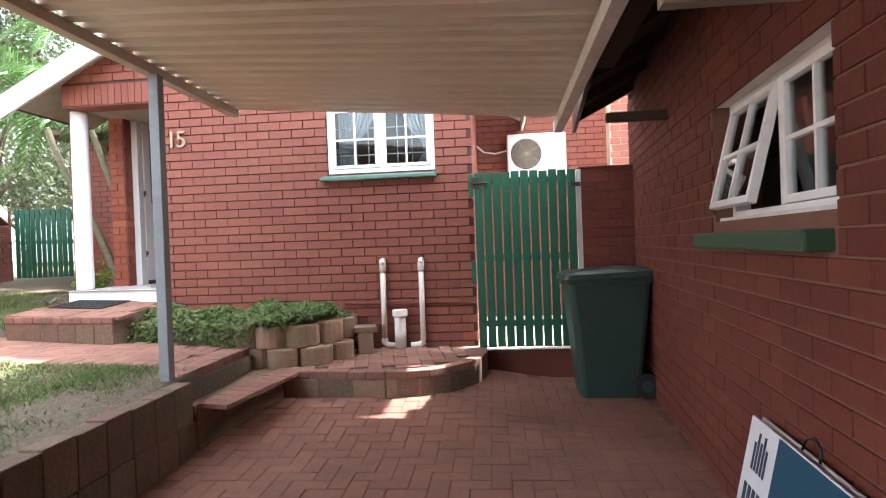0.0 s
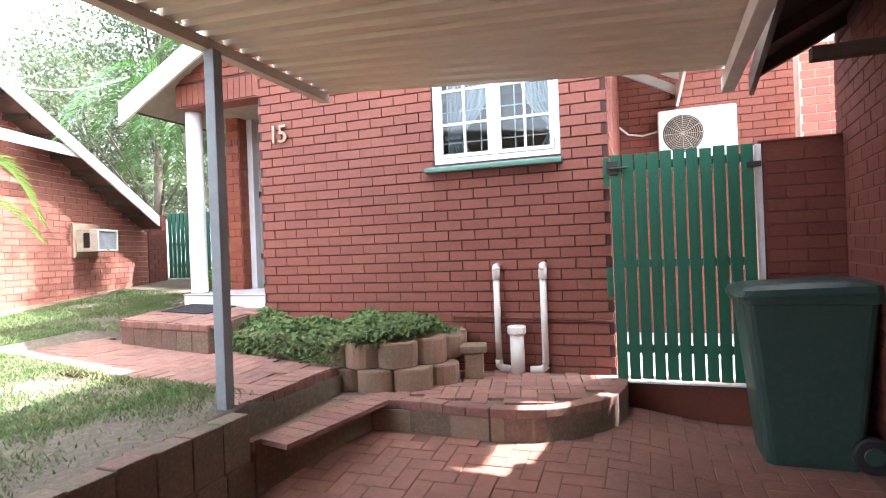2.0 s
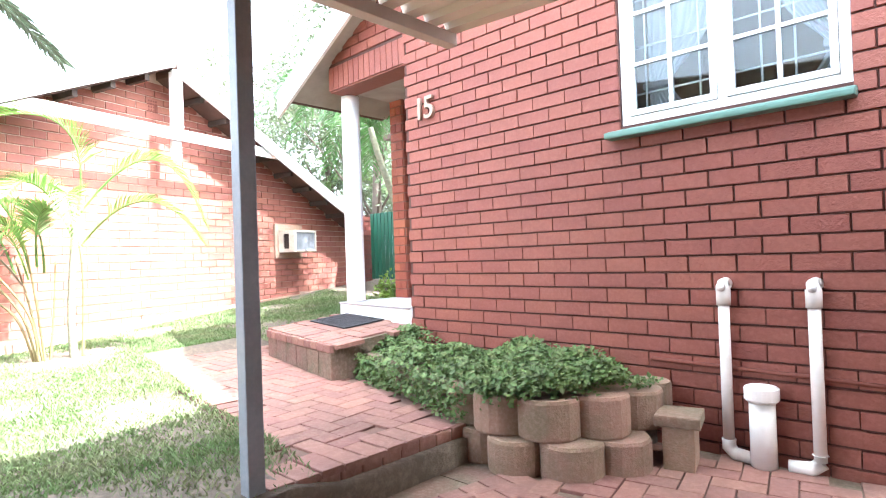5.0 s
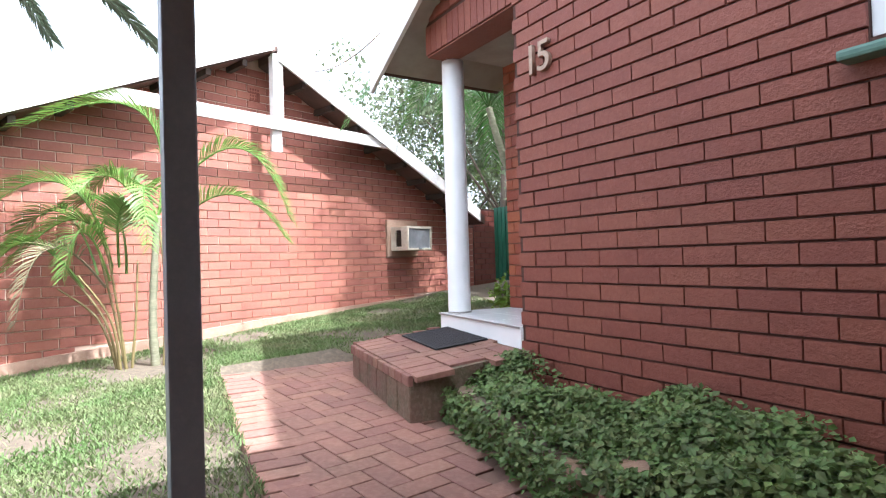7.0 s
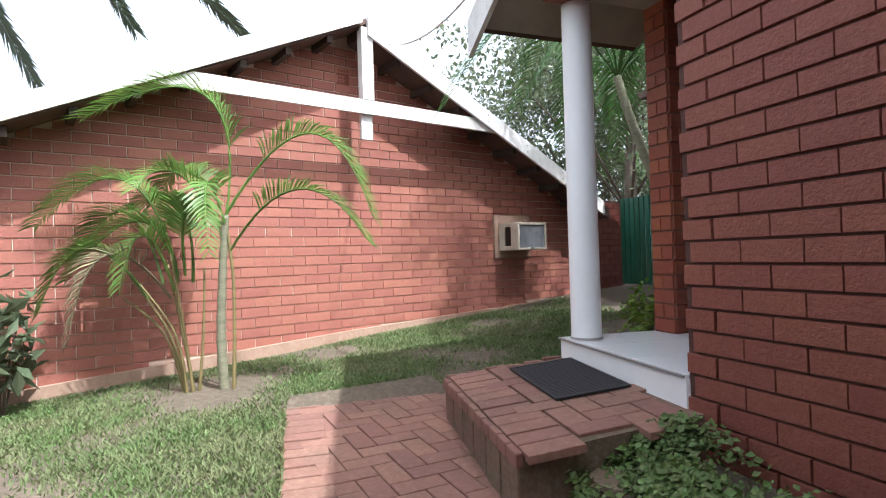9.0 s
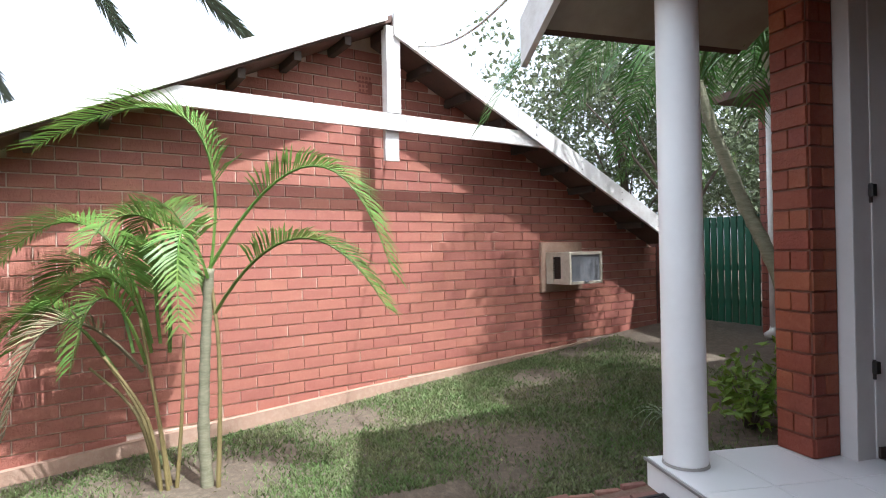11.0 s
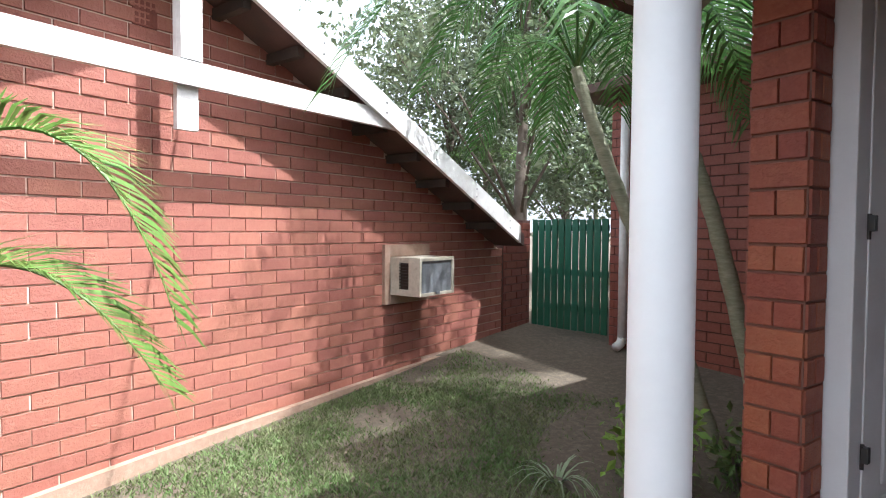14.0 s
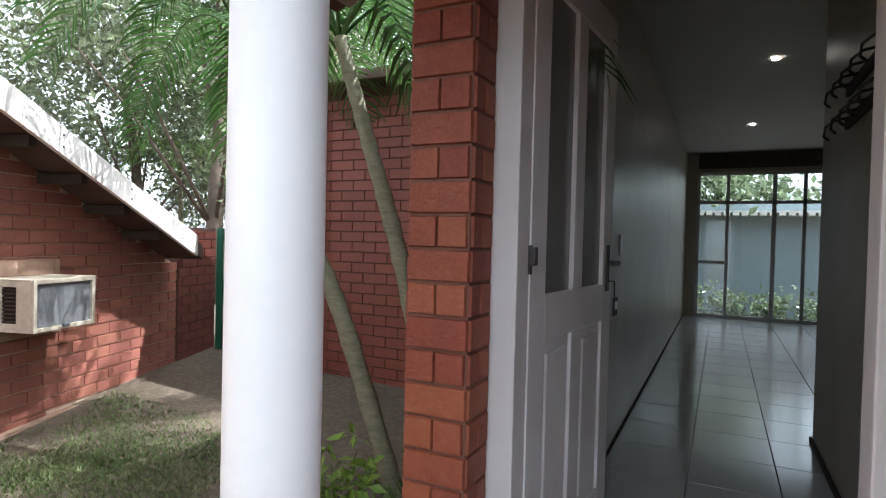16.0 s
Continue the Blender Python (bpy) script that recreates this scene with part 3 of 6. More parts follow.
prism(bm, [(0.2, nb_roof(0.2)), (APEX_S, APEX_L), (APEX_S, APEX_L + 0.05), (0.2, nb_roof(0.2) + 0.05)], nb, -0.36, 6.0)
part("roof", bm, M["roof_tile"], neighbour, "brown tiled roof")
bm = bmesh.new()
prism(bm, [(9.86, nb_roof(9.86) - 0.03), (APEX_S, APEX_Z - 0.03), (APEX_S, APEX_Z + 0.14), (9.86, nb_roof(9.86) + 0.14)], nb, -0.40, -0.37)
barge = part("barge_board", bm, M["white_worn"], neighbour, "weathered white barge board")
for k in range(6):
    for dz in (0.02, 0.09):
        q = 6.75 + k * 0.58
        bm = bmesh.new()
        prism(bm, [(q - 0.006, nb_roof(q) + dz - 0.006), (q + 0.006, nb_roof(q) + dz - 0.006), (q + 0.006, nb_roof(q) + dz + 0.006), (q - 0.006, nb_roof(q) + dz + 0.006)], nb, -0.402, -0.4)
        part("nail_head", bm, M["steel_dark"], barge)
bm = bmesh.new()
prism(bm, [(0.1, nb_roof(0.1) + 0.015), (APEX_S - 0.06, nb_roof(APEX_S - 0.06) + 0.015), (APEX_S - 0.06, nb_roof(APEX_S - 0.06) + 0.16), (0.1, nb_roof(0.1) + 0.16)], nb, -0.40, -0.37)
part("barge_board", bm, M["white_worn"], neighbour, "weathered white barge board")
bm = bmesh.new()
prism(bm, [(4.71, 2.735), (8.075, 2.735), (7.81, 2.86), (4.98, 2.86)], nb, -0.368, -0.33)
part("tie_beam", bm, M["white_worn"], neighbour, "white painted timber tie beam")
bm = bmesh.new()
prism(bm, [(6.42, 2.51), (6.535, 2.51), (6.535, 3.5), (6.42, 3.5)], nb, -0.328, -0.29)
prism(bm, [(6.42, 2.865), (6.535, 2.865), (6.535, 3.52), (6.42, 3.52)], nb, -0.372, -0.329)
part("king_post", bm, M["white_worn"], neighbour, "white painted king post")
for k in range(9):
    for sgn in (-1, 1):
        s = APEX_S + sgn * (0.35 + k * 0.38)
        if 2.5 < s < 9.8:
            bm = bmesh.new()
            prism(bm, [(s - 0.025, nb_roof(s) - 0.07), (s + 0.025, nb_roof(s) - 0.07), (s + 0.025, nb_roof(s) - 0.004), (s - 0.025, nb_roof(s) - 0.004)], nb, -0.33, 0.0)
            part("batten", bm, M["timber_dark"], neighbour)
bm = bmesh.new()
for i in range(4):
    for j in range(4):
        box(bm, i * 0.03, i * 0.03 + 0.018, -0.012, 0.0, j * 0.034, j * 0.034 + 0.022)
box(bm, -0.01, 0.12, -0.008, 0.0, -0.012, 0.14)
vent = part("vent", bm, M["terracotta"], neighbour, "terracotta air vent")
vent.matrix_basis = Matrix.Translation(nb(6.36, -0.002, 3.1)) @ Matrix.Rotation(math.atan2(NU.y, NU.x), 4, "Z")


def nb_spans(z):
    a, b = max(1.0, APEX_S - (APEX_L - z) / NPITCH_L), min(10.15, APEX_S + (APEX_Z - z) / NPITCH)
    if z < 0.9:
        a = max(a, 1.0)
        b = min(b, 3.9 + (z - 0.62) / 0.042)
    return [(a, b)] if b - a > 0.1 else []


# boundary wall past the neighbour, and its gate
bm = bmesh.new()
prism(bm, [(10.15, 0.3), (10.75, 0.3), (10.75, 2.12), (10.15, 2.12)], nb, -0.02, 0.2)
wall_boundary = setting(part("wall_boundary", bm, M["mortar_dark"]), "garden boundary wall in shade-darkened red brick", "wall")

# ---- house on the driveway side ----
RU = Vector((-0.09, -0.9959, 0)).normalized()
RO = Vector((1.04, 5.0, 0))
RN = Vector((RU.y, -RU.x, 0))


def rt(s, d, z):
    p = RO + RU * s - RN * d
    return (p.x, p.y, z)


RW0, RW1, RZ0, RZ1 = 2.47, 3.66, 1.345, 1.93
bm = bmesh.new()
for a, b, lo, hi in ((-0.2, RW0, -0.1, 3.0), (RW1, 9.0, -0.1, 3.0), (RW0, RW1, -0.1, RZ0), (RW0, RW1, RZ1, 3.0)):
    prism(bm, [(a, lo), (b, lo), (b, hi), (a, hi)], rt, 0, 0.22)
wall_right = setting(part("wall_driveway", bm, M["mortar_side"]), "red brick wall beside the driveway, darkened in colour for shade", "wall")


def right_spans(z):
    if RZ0 - 0.1 < z < RZ1:
        return [(-0.2, RW0), (RW1, 7.5)]
    return [(-0.2, 7.5)]


# its roof: eave over the driveway wall
bm = bmesh.new()
for s0, s1 in ((0.0, 9.0),):
    a = [bm.verts.new(rt(s, d, z)) for s, d, z in ((s0, -0.5, 2.42), (s1, -0.5, 2.42), (s1, 2.5, 3.9), (s0, 2.5, 3.9))]
    b = [bm.verts.new(v.co + Vector((0, 0, 0.06))) for v in a]
    bm.faces.new(a), bm.faces.new(b[::-1])
    for i in range(4):
        bm.faces.new((a[i], b[i], b[(i + 1) % 4], a[(i + 1) % 4]))
setting(part("roof_driveway_house", bm, M["timber_dark"]), "dark roof eave of the driveway house", "roof")

# low wall between gate and driveway house, gate post
bm = bmesh.new()
box(bm, 0.56, 1.035, 5.0, 5.2, -0.1, 1.95)
box(bm, 0.54, 1.04, 4.985, 5.21, 1.95, 1.962)
wall_gate = setting(part("wall_gate", bm, M["brick_side"]), "red painted wall beside the gate, darkened in colour for shade", "wall")
bm = bmesh.new()
box(bm, -0.46, 0.56, 5.0, 5.2, -0.1, 0.275)
setting(part("wall_threshold", bm, M["brick_side"]), "low red brick threshold under the gate", "threshold")
bm = bmesh.new()
box(bm, -0.5, 0.56, 5.2, 7.55, -0.1, 0.25)
box(bm, 0.56, 3.0, 5.2, 7.55, -0.1, 0.249)
setting(part("pavement_yard", bm, M["yard"]), "concrete yard behind the gate", "yard")
bm = bmesh.new()
box(bm, 1.25, 3.0, 7.0, 7.2, 0.2, 3.2)
wall_yard = setting(part("wall_yard", bm, M["mortar_light"]), "sunlit red brick wall of the rear yard", "wall")

# ---- carport roof ----
carport = thing("carport", Matrix(), "cream steel-sheet carport roof on a grey steel post", "carport")


def sheet_z(x, y):
    return 2.515 - (x + 2.40) * (0.092 - 0.012 * max(-1.0, 4.07 - y))


bm = bmesh.new()
prof = []
y = 4.37
while y > -6:
    prof += [(y, 0.0), (y - 0.075, 0.0), (y - 0.095, 0.032), (y - 0.13, 0.032), (y - 0.15, 0.0)]
    y -= 0.15
rows = [[bm.verts.new((x, yy - 0.072 * (x + 2.44), sheet_z(x, yy) + dz)) for yy, dz in prof] for x in (-2.44, -1.0, 0.32)]
for r0, r1 in zip(rows, rows[1:]):
    for i in range(len(prof) - 1):
        if (r0[i].co - r0[i + 1].co).length > 1e-6:
            bm.faces.new((r0[i], r0[i + 1], r1[i + 1], r1[i]))
bmesh.ops.remove_doubles(bm, verts=bm.verts, dist=0.0005)
sheet = part("roof_sheet", bm, M["cream"], carport, "cream ribbed steel roof sheeting")
sm = sheet.modifiers.new("thickness", "SOLIDIFY")
sm.thickness = 0.002
bm = bmesh.new()
box(bm, -2.505, -2.435, -6, 4.375, 2.452, 2.517, 0.004)
part("side_beam", bm, M["beam_cream"], carport, "cream steel edge channel")
bm = bmesh.new()
box(bm, 0.24, 0.31, -6, 4.3, 2.165, 2.25, 0.004)
for v in bm.verts:
    v.co.z += 0.0325 * (4.07 - max(v.co.y, -1.0))
    v.co.x += 0.032 * (max(v.co.y, -1.0) - 4.3)
part("gutter_beam", bm, M["white_worn"], carport, "pale painted gutter board")
bm = bmesh.new()
box(bm, -2.466, -2.399, 3.106, 3.174, 0.35, 2.452, 0.006)
part("post", bm, M["post_grey"], carport, "grey painted square steel post")
bm = bmesh.new()
box(bm, -2.513, -2.437, -2.0, -1.92, 0.1, 2.452, 0.006)
part("post", bm, M["post_grey"], carport, "grey painted square steel post")

# board added to close the sky gap and darken the eave
bm = bmesh.new()
box(bm, 0.30, 0.52, -6, 3.3, 2.36, 2.38)
for v in bm.verts:
    v.co.x += 0.05 * (max(v.co.y, -1.0) - 3.3) - 0.005
part("closing_board", bm, M["timber_dark"], carport, "dark board added between gutter and eave to block sky light")

# ---- retaining walls, steps and paving edges ----
def block_row(owner, pts, z0, z1, width, mat, name="block", depth=0.12, gap=0.008):
    """Upright blocks along a polyline in plan, face outward on the right of the line."""
    for (x0, y0), (x1, y1) in zip(pts, pts[1:]):
        L = math.hypot(x1 - x0, y1 - y0)
        n = max(1, round(L / width))
        ang = math.atan2(y1 - y0, x1 - x0)
        for i in range(n):
            a = i * L / n
            bm = bmesh.new()
            box(bm, gap / 2, L / n - gap / 2, 0, depth, z0, z1 + random.uniform(-0.004, 0.004), 0.008)
            ob = part(name, bm, mat, owner)
            ob.matrix_basis = Matrix.Translation((x0 + a * math.cos(ang), y0 + a * math.sin(ang), 0)) @ Matrix.Rotation(ang + random.uniform(-0.01, 0.01), 4, "Z")


retaining = setting(slab_from("wall_retaining", [(-2.45, -6), (-2.36, -6), (-2.36, 3.1), (-2.45, 3.1)], -0.1, 0.40, M["block"], "mossy concrete block retaining wall along the driveway", "retaining wall"),
                    "mossy concrete block retaining wall along the driveway", "retaining wall")
block_row(retaining, [(-2.23, -4.0), (-2.235, 3.12)], -0.05, 0.20, 0.21, M["block"])
block_row(retaining, [(-2.235, -4.0), (-2.24, 3.10)], 0.205, 0.462, 0.205, M["block"])


def brick_edge(owner, pts, z0, z1, width, mat, depth=0.21, name="brick", over=0.012):
    block_row(owner, pts, z0, z1, width, mat, name, depth, 0.006)


# herringbone paving
_paver_mesh = {}


def paver(owner, x, y, z, ang, l, w, mat, h=0.03, tilt=0.0):
    key = (round(l, 2), round(w, 2), mat.name)
    if key not in _paver_mesh:
        lx, wy, c = key[0] - 0.006, key[1] - 0.006, 0.0025
        v = []
        for zz, i in ((-h, 0), (-c, 0), (0, c)):
            v += [(-lx / 2 + i, -wy / 2 + i, zz), (lx / 2 - i, -wy / 2 + i, zz), (lx / 2 - i, wy / 2 - i, zz), (-lx / 2 + i, wy / 2 - i, zz)]
        f = [(8, 9, 10, 11)]
        for k in (0, 4):
            f += [(k + i, k + (i + 1) % 4, k + 4 + (i + 1) % 4, k + 4 + i) for i in range(4)]
        me = bpy.data.meshes.new("paver")
        me.from_pydata(v, [], f)
        me.materials.append(mat)
        _paver_mesh[key] = me
    ob = new("paver", _paver_mesh[key])
    ob.parent = owner
    ob.matrix_basis = Matrix.Translation((x, y, z + random.uniform(-0.002, 0.002))) @ Matrix.Rotation(tilt, 4, "Y") @ Euler((random.uniform(-0.004, 0.004), random.uniform(-0.004, 0.004), ang), "XYZ").to_matrix().to_4x4()


def inside(pts, x, y):
    c = False
    for (x0, y0), (x1, y1) in zip(pts, pts[1:] + pts[:1]):
        if (y0 > y) != (y1 > y) and x < (x1 - x0) * (y - y0) / (y1 - y0) + x0:
            c = not c
    return c


def herringbone(owner, pts, zf, mat, ang=0.0, l=0.22, w=0.11, tilt=0.0, keep=None):
    """Herringbone paving of a region in plan; whole pavers whose centres lie inside."""
    cs, sn = math.cos(ang), math.sin(ang)
    cx = sum(p[0] for p in pts) / len(pts)
    cy = sum(p[1] for p in pts) / len(pts)
    spots = []
    for i in range(-70, 71):
        for j in range(-40, 41):
            for a, px, py in ((0, w, 0.5 * w), (1, 2.5 * w, w)):
                u, v = i * w + j * 4 * w + px, -i * w + py
                x, y = cx + cs * u - sn * v, cy + sn * u + cs * v
                if inside(pts, x, y):
                    spots.append((x, y, ang + a * math.pi / 2))
    if keep:
        rest = [p for p in spots if not keep(p[0], p[1])]
        spots = [p for p in spots if keep(p[0], p[1])]
        vs, fs = [], []
        for x, y, a in rest:
            ca, sa, k, z = math.cos(a), math.sin(a), len(vs), zf(x, y) + random.uniform(-0.002, 0.002)
            for zz, c in ((-0.03, 0.0), (-0.004, 0.0), (0.0, 0.004)):
                for sx, sy in ((-1, -1), (1, -1), (1, 1), (-1, 1)):
                    lx, ly = sx * (l / 2 - 0.0035 - c), sy * (w / 2 - 0.0035 - c)
                    vs.append((x + ca * lx - sa * ly, y + sa * lx + ca * ly, z + zz))
            fs += [(k + 8, k + 9, k + 10, k + 11)] + [(k + q + i, k + q + (i + 1) % 4, k + q + 4 + (i + 1) % 4, k + q + 4 + i) for q in (0, 4) for i in range(4)]
        if vs:
            array_mesh("pavers", vs, fs, mat, owner, kind="stuff")
    for x, y, a in spots:
        paver(owner, x, y, zf(x, y), a, l, w, mat, tilt=tilt)


# window in the house front
def casement_window(name, m, w, h, cols, rows_, label, open_left=0.0, hinge_top=False):
    win = thing(name, m, label, "window", kind="structure")
    fr = 0.045
    bm = bmesh.new()
    for a, b, c, d in ((0, fr, 0, h), (w - fr, w, 0, h), (fr, w - fr, 0, fr), (fr, w - fr, h - fr, h), (w / 2 - 0.022, w / 2 + 0.022, fr, h - fr)):
        box(bm, a, b, 0.0, 0.07, c, d, 0.004)
    part("window_frame", bm, M["white"], win)
    for k in range(2):
        x0 = fr + 0.003 if k == 0 else w / 2 + 0.025
        x1 = w / 2 - 0.025 if k == 0 else w - fr - 0.003
        cw, ch = x1 - x0, h - 2 * fr - 0.006
        bm = bmesh.new()
        sr = 0.032
        for a, b, c, d in ((0, sr, 0, ch), (cw - sr, cw, 0, ch), (sr, cw - sr, 0, sr), (sr, cw - sr, ch - sr, ch)):
            box(bm, a, b, -0.008, 0.03, c, d, 0.004)
        for i in range(1, cols):
            box(bm, cw * i / cols - 0.009, cw * i / cols + 0.009, -0.004, 0.026, sr, ch - sr)
        for j in range(1, rows_):
            z = ch * j / rows_
            for i in range(cols):
                a = max(sr, cw * i / cols + 0.009)
                b = min(cw - sr, cw * (i + 1) / cols - 0.009)
                box(bm, a, b, -0.004, 0.026, z - 0.009, z + 0.009)
        mesh = bpy.data.meshes.new("sash")
        bm.to_mesh(mesh)
        bm.free()
        mesh.materials.append(M["white"])
        sash = link_mesh("sash", mesh, None, win)
        if k == 0 and open_left:
            sash.matrix_basis = Matrix.Translation((x0, 0.0, fr + 0.003 + ch)) @ Matrix.Rotation(-open_left, 4, "X") @ Matrix.Translation((0, 0, -ch))
        else:
            sash.matrix_basis = Matrix.Translation((x0, 0, fr + 0.003))
        for i in range(cols):
            for j in range(rows_):
                a = max(sr, cw * i / cols + 0.009) - 0.003
                b = min(cw - sr, cw * (i + 1) / cols - 0.009) + 0.003
                c = max(sr, ch * j / rows_ + 0.009) - 0.003
                d = min(ch - sr, ch * (j + 1) / rows_ - 0.009) + 0.003
                bm = bmesh.new()
                box(bm, a, b, 0.010, 0.014, c, d)
                g = part("pane", bm, M["glass"], sash)
                g.visible_shadow = False
    return win


win1 = casement_window("window_1", Matrix.Translation((WX0 + 0.002, 5.135, WZ0 + 0.002)), WX1 - WX0 - 0.004, WZ1 - WZ0 - 0.004, 2, 3, "white painted timber casement window with small panes")
bm = bmesh.new()
box(bm, -1.95, -0.80, 5.03, 5.135, 1.945, 2.005, 0.012)
for v in bm.verts:
    if v.co.y < 5.06 and v.co.z > 1.97:
        v.co.z -= 0.022
part("window_sill", bm, M["sill_green"], win1, "green painted sloping sill").matrix_basis = win1.matrix_basis.inverted()


def curtain(x0, x1, z0, z1, y, gather, flip):
    """A sheer curtain caught by a tie-back at a third of its height."""
    th = thing("curtain", Matrix.Translation((x0, y, z0)), "sheer white curtain gathered in a tie-back", "curtain", "curtains at the window")
    bm = bmesh.new()
    W, H, n, m_ = x1 - x0, z1 - z0, 40, 24
    g = []
    for j in range(m_ + 1):
        f = j / m_
        k = 1 - gather * math.exp(-((f - 0.3) / 0.16) ** 2) - (0.35 if f < 0.3 else 0.35 * max(0, 1 - (f - 0.3) / 0.5))
        row = []
        for i in range(n + 1):
            a = i / n
            x = a * W * k if not flip else W - a * W * k
            row.append(bm.verts.new((x, 0.025 * math.sin(a * 44) * (0.5 + 0.5 * k), f * H)))
        g.append(row)
    for j in range(m_):
        for i in range(n):
            bm.faces.new((g[j][i], g[j][i + 1], g[j + 1][i + 1], g[j + 1][i]))
    part("cloth", bm, M["curtain"], th, smooth=True)
    zt = H * 0.3
    bm = bmesh.new()
    cx = 0.12 * W if not flip else W - 0.12 * W
    box(bm, cx - 0.08, cx + 0.08, -0.035, 0.035, zt - 0.02, zt + 0.02, 0.01)
    part("tie_back", bm, M["curtain"], th)


curtain(-1.84, -1.42, 2.0, 2.98, 5.42, 0.35, False)
curtain(-1.20, -0.84, 2.0, 2.98, 5.42, 0.35, True)
# burglar bars behind the panes
bars = thing("burglar_bar_grille", Matrix.Translation((WX0, 5.27, WZ0)), "white steel burglar bars behind the window", "burglar bars")
for i in range(7):
    one_tube("bar", [(0.09 + i * 0.148, 0, 0.0), (0.09 + i * 0.148, 0, 0.94)], 0.006, M["white"], bars, 6)
for j in range(3):
    one_tube("crossbar", [(0.0, 0.006, 0.2 + j * 0.27), (1.07, 0.006, 0.2 + j * 0.27)], 0.006, M["white"], bars, 6)
# room behind the window
bm = bmesh.new()
box(bm, -3.3, -0.68, 7.9, 8.0, 0.9, 3.5)
box(bm, -3.438, -3.3, 5.34, 6.155, 0.9, 3.5)
setting(part("wall_room", bm, M["plaster"]), "cream room walls behind the window", "wall")
bm = bmesh.new()
box(bm, -3.3, -0.68, 5.34, 7.9, 0.85, 0.93)
setting(part("floor_room", bm, M["floor_tile"]), "tiled room floor behind the window", "floor")
bm = bmesh.new()
box(bm, -3.44, -0.46, 5.34, 8.0, 3.3, 3.36)
setting(part("ceiling_room", bm, M["ceiling"]), "white room ceiling behind the window", "ceiling")

# window in the driveway house, its outer sash ajar

win2 = Matrix.Translation(rt(RW0, 0.08, RZ0)) @ Matrix.Rotation(math.atan2(RU.y, RU.x), 4, "Z")
win2 = casement_window("window_2", win2, RW1 - RW0, RZ1 - RZ0, 2, 2, "white timber window with one sash propped ajar", open_left=0.24)
bm = bmesh.new()
box(bm, -0.08, RW1 - RW0 - 0.03, -0.17, -0.02, -0.125, -0.055, 0.012)
part("window_sill", bm, M["sill_dark"], win2, "dark green painted brick sill")
bm = bmesh.new()
box(bm, 0.0, RW1 - RW0, -0.075, -0.002, RZ1 - RZ0 - 0.024, RZ1 - RZ0 - 0.002, 0.003)
box(bm, 0.0, RW1 - RW0, -0.06, -0.002, 0.0, 0.016, 0.003)
part("weather_bar", bm, M["white_worn"], win2, "weathered white drip board")
bm = bmesh.new()
prism(bm, [(1.4, 1.0), (4.6, 1.0), (4.6, 2.6), (1.4, 2.6)], rt, 1.6, 1.7)
prism(bm, [(1.3, 1.0), (1.4, 1.0), (1.4, 2.6), (1.3, 2.6)], rt, 0.23, 1.7)
prism(bm, [(4.6, 1.0), (4.7, 1.0), (4.7, 2.6), (4.6, 2.6)], rt, 0.23, 1.7)
prism(bm, [(1.3, 0.9), (4.7, 0.9), (4.7, 1.0), (1.3, 1.0)], rt, 0.23, 1.7)
prism(bm, [(1.3, 2.6), (4.7, 2.6), (4.7, 2.7), (1.3, 2.7)], rt, 0.23, 1.7)
setting(part("wall_dark_room", bm, M["plaster"]), "plain room behind the open window", "wall")
# ---- porch ----
column = thing("porch_column", Matrix.Translation((-4.65, 5.335, 0.936)), "round white painted porch column on the tiled porch", "column")
bm = bmesh.new()
tube(bm, [(0, 0, 0.0), (0, 0, 0.02), (0, 0, 0.9), (0, 0, 1.86), (0, 0, 1.90)], [0.086, 0.085, 0.084, 0.082, 0.082], 32)
part("shaft", bm, M["white"], column, smooth=True)
bm = bmesh.new()
tube(bm, [(0, 0, 0.002), (0, 0, 0.012)], [0.092, 0.089], 32)
part("base_ring", bm, M["grout"], column, "thin grey mortar ring")

for i in range(3):
    for j in range(3):
        bm = bmesh.new()
        x0, y0 = i * 0.372, j * 0.299
        box(bm, x0 + 0.001, x0 + 0.370, y0 + 0.001, y0 + 0.297, -0.0075, 0.0, 0.001)
        part("tile", bm, M["tile_white"], porch_floor)
bm = bmesh.new()
box(bm, -0.01, 1.114, -0.012, -0.001, -0.014, -0.002, 0.002)
part("edge_strip", bm, M["alu"], porch_floor, "grey metal edge strip")

# soldier course over the porch opening
for i in range(14):
    x = FLX + 0.002 + i * 0.0725
    if x + 0.068 < FX0 + 0.03:
        bm = bmesh.new()
        box(bm, x, x + 0.066, 5.11, 5.122, LINTEL, LINTEL + 0.205, 0.003)
        part("brick", bm, M["brick"], wall_front)
bm = bmesh.new()
box(bm, FLX + 0.001, FX0 - 0.001, 5.125, 5.345, LINTEL - 0.012, LINTEL)
setting(part("trim_lintel", bm, M["brick"]), "red brick lintel underside over the porch", "lintel")

# door frame and open door
frame_ob = thing("door_1", Matrix.Translation((-4.505, 5.985, 0.93)), "white door frame with the panelled front door standing open inwards", "door", kind="structure")
bm = bmesh.new()
box(bm, 0.0, 0.075, 0.0, 0.11, 0, 2.08, 0.006)
part("jamb", bm, M["door_white"], frame_ob)
bm = bmesh.new()
box(bm, 0.835, 0.903, 0.0, 0.11, 0, 2.08, 0.006)
part("jamb", bm, M["door_white"], frame_ob)
bm = bmesh.new()
box(bm, 0.075, 0.835, 0.0, 0.11, 2.0, 2.08, 0.006)
part("head", bm, M["door_white"], frame_ob)
bm = bmesh.new()
DW, DH, DT = 0.80, 2.0, 0.042
st = 0.115
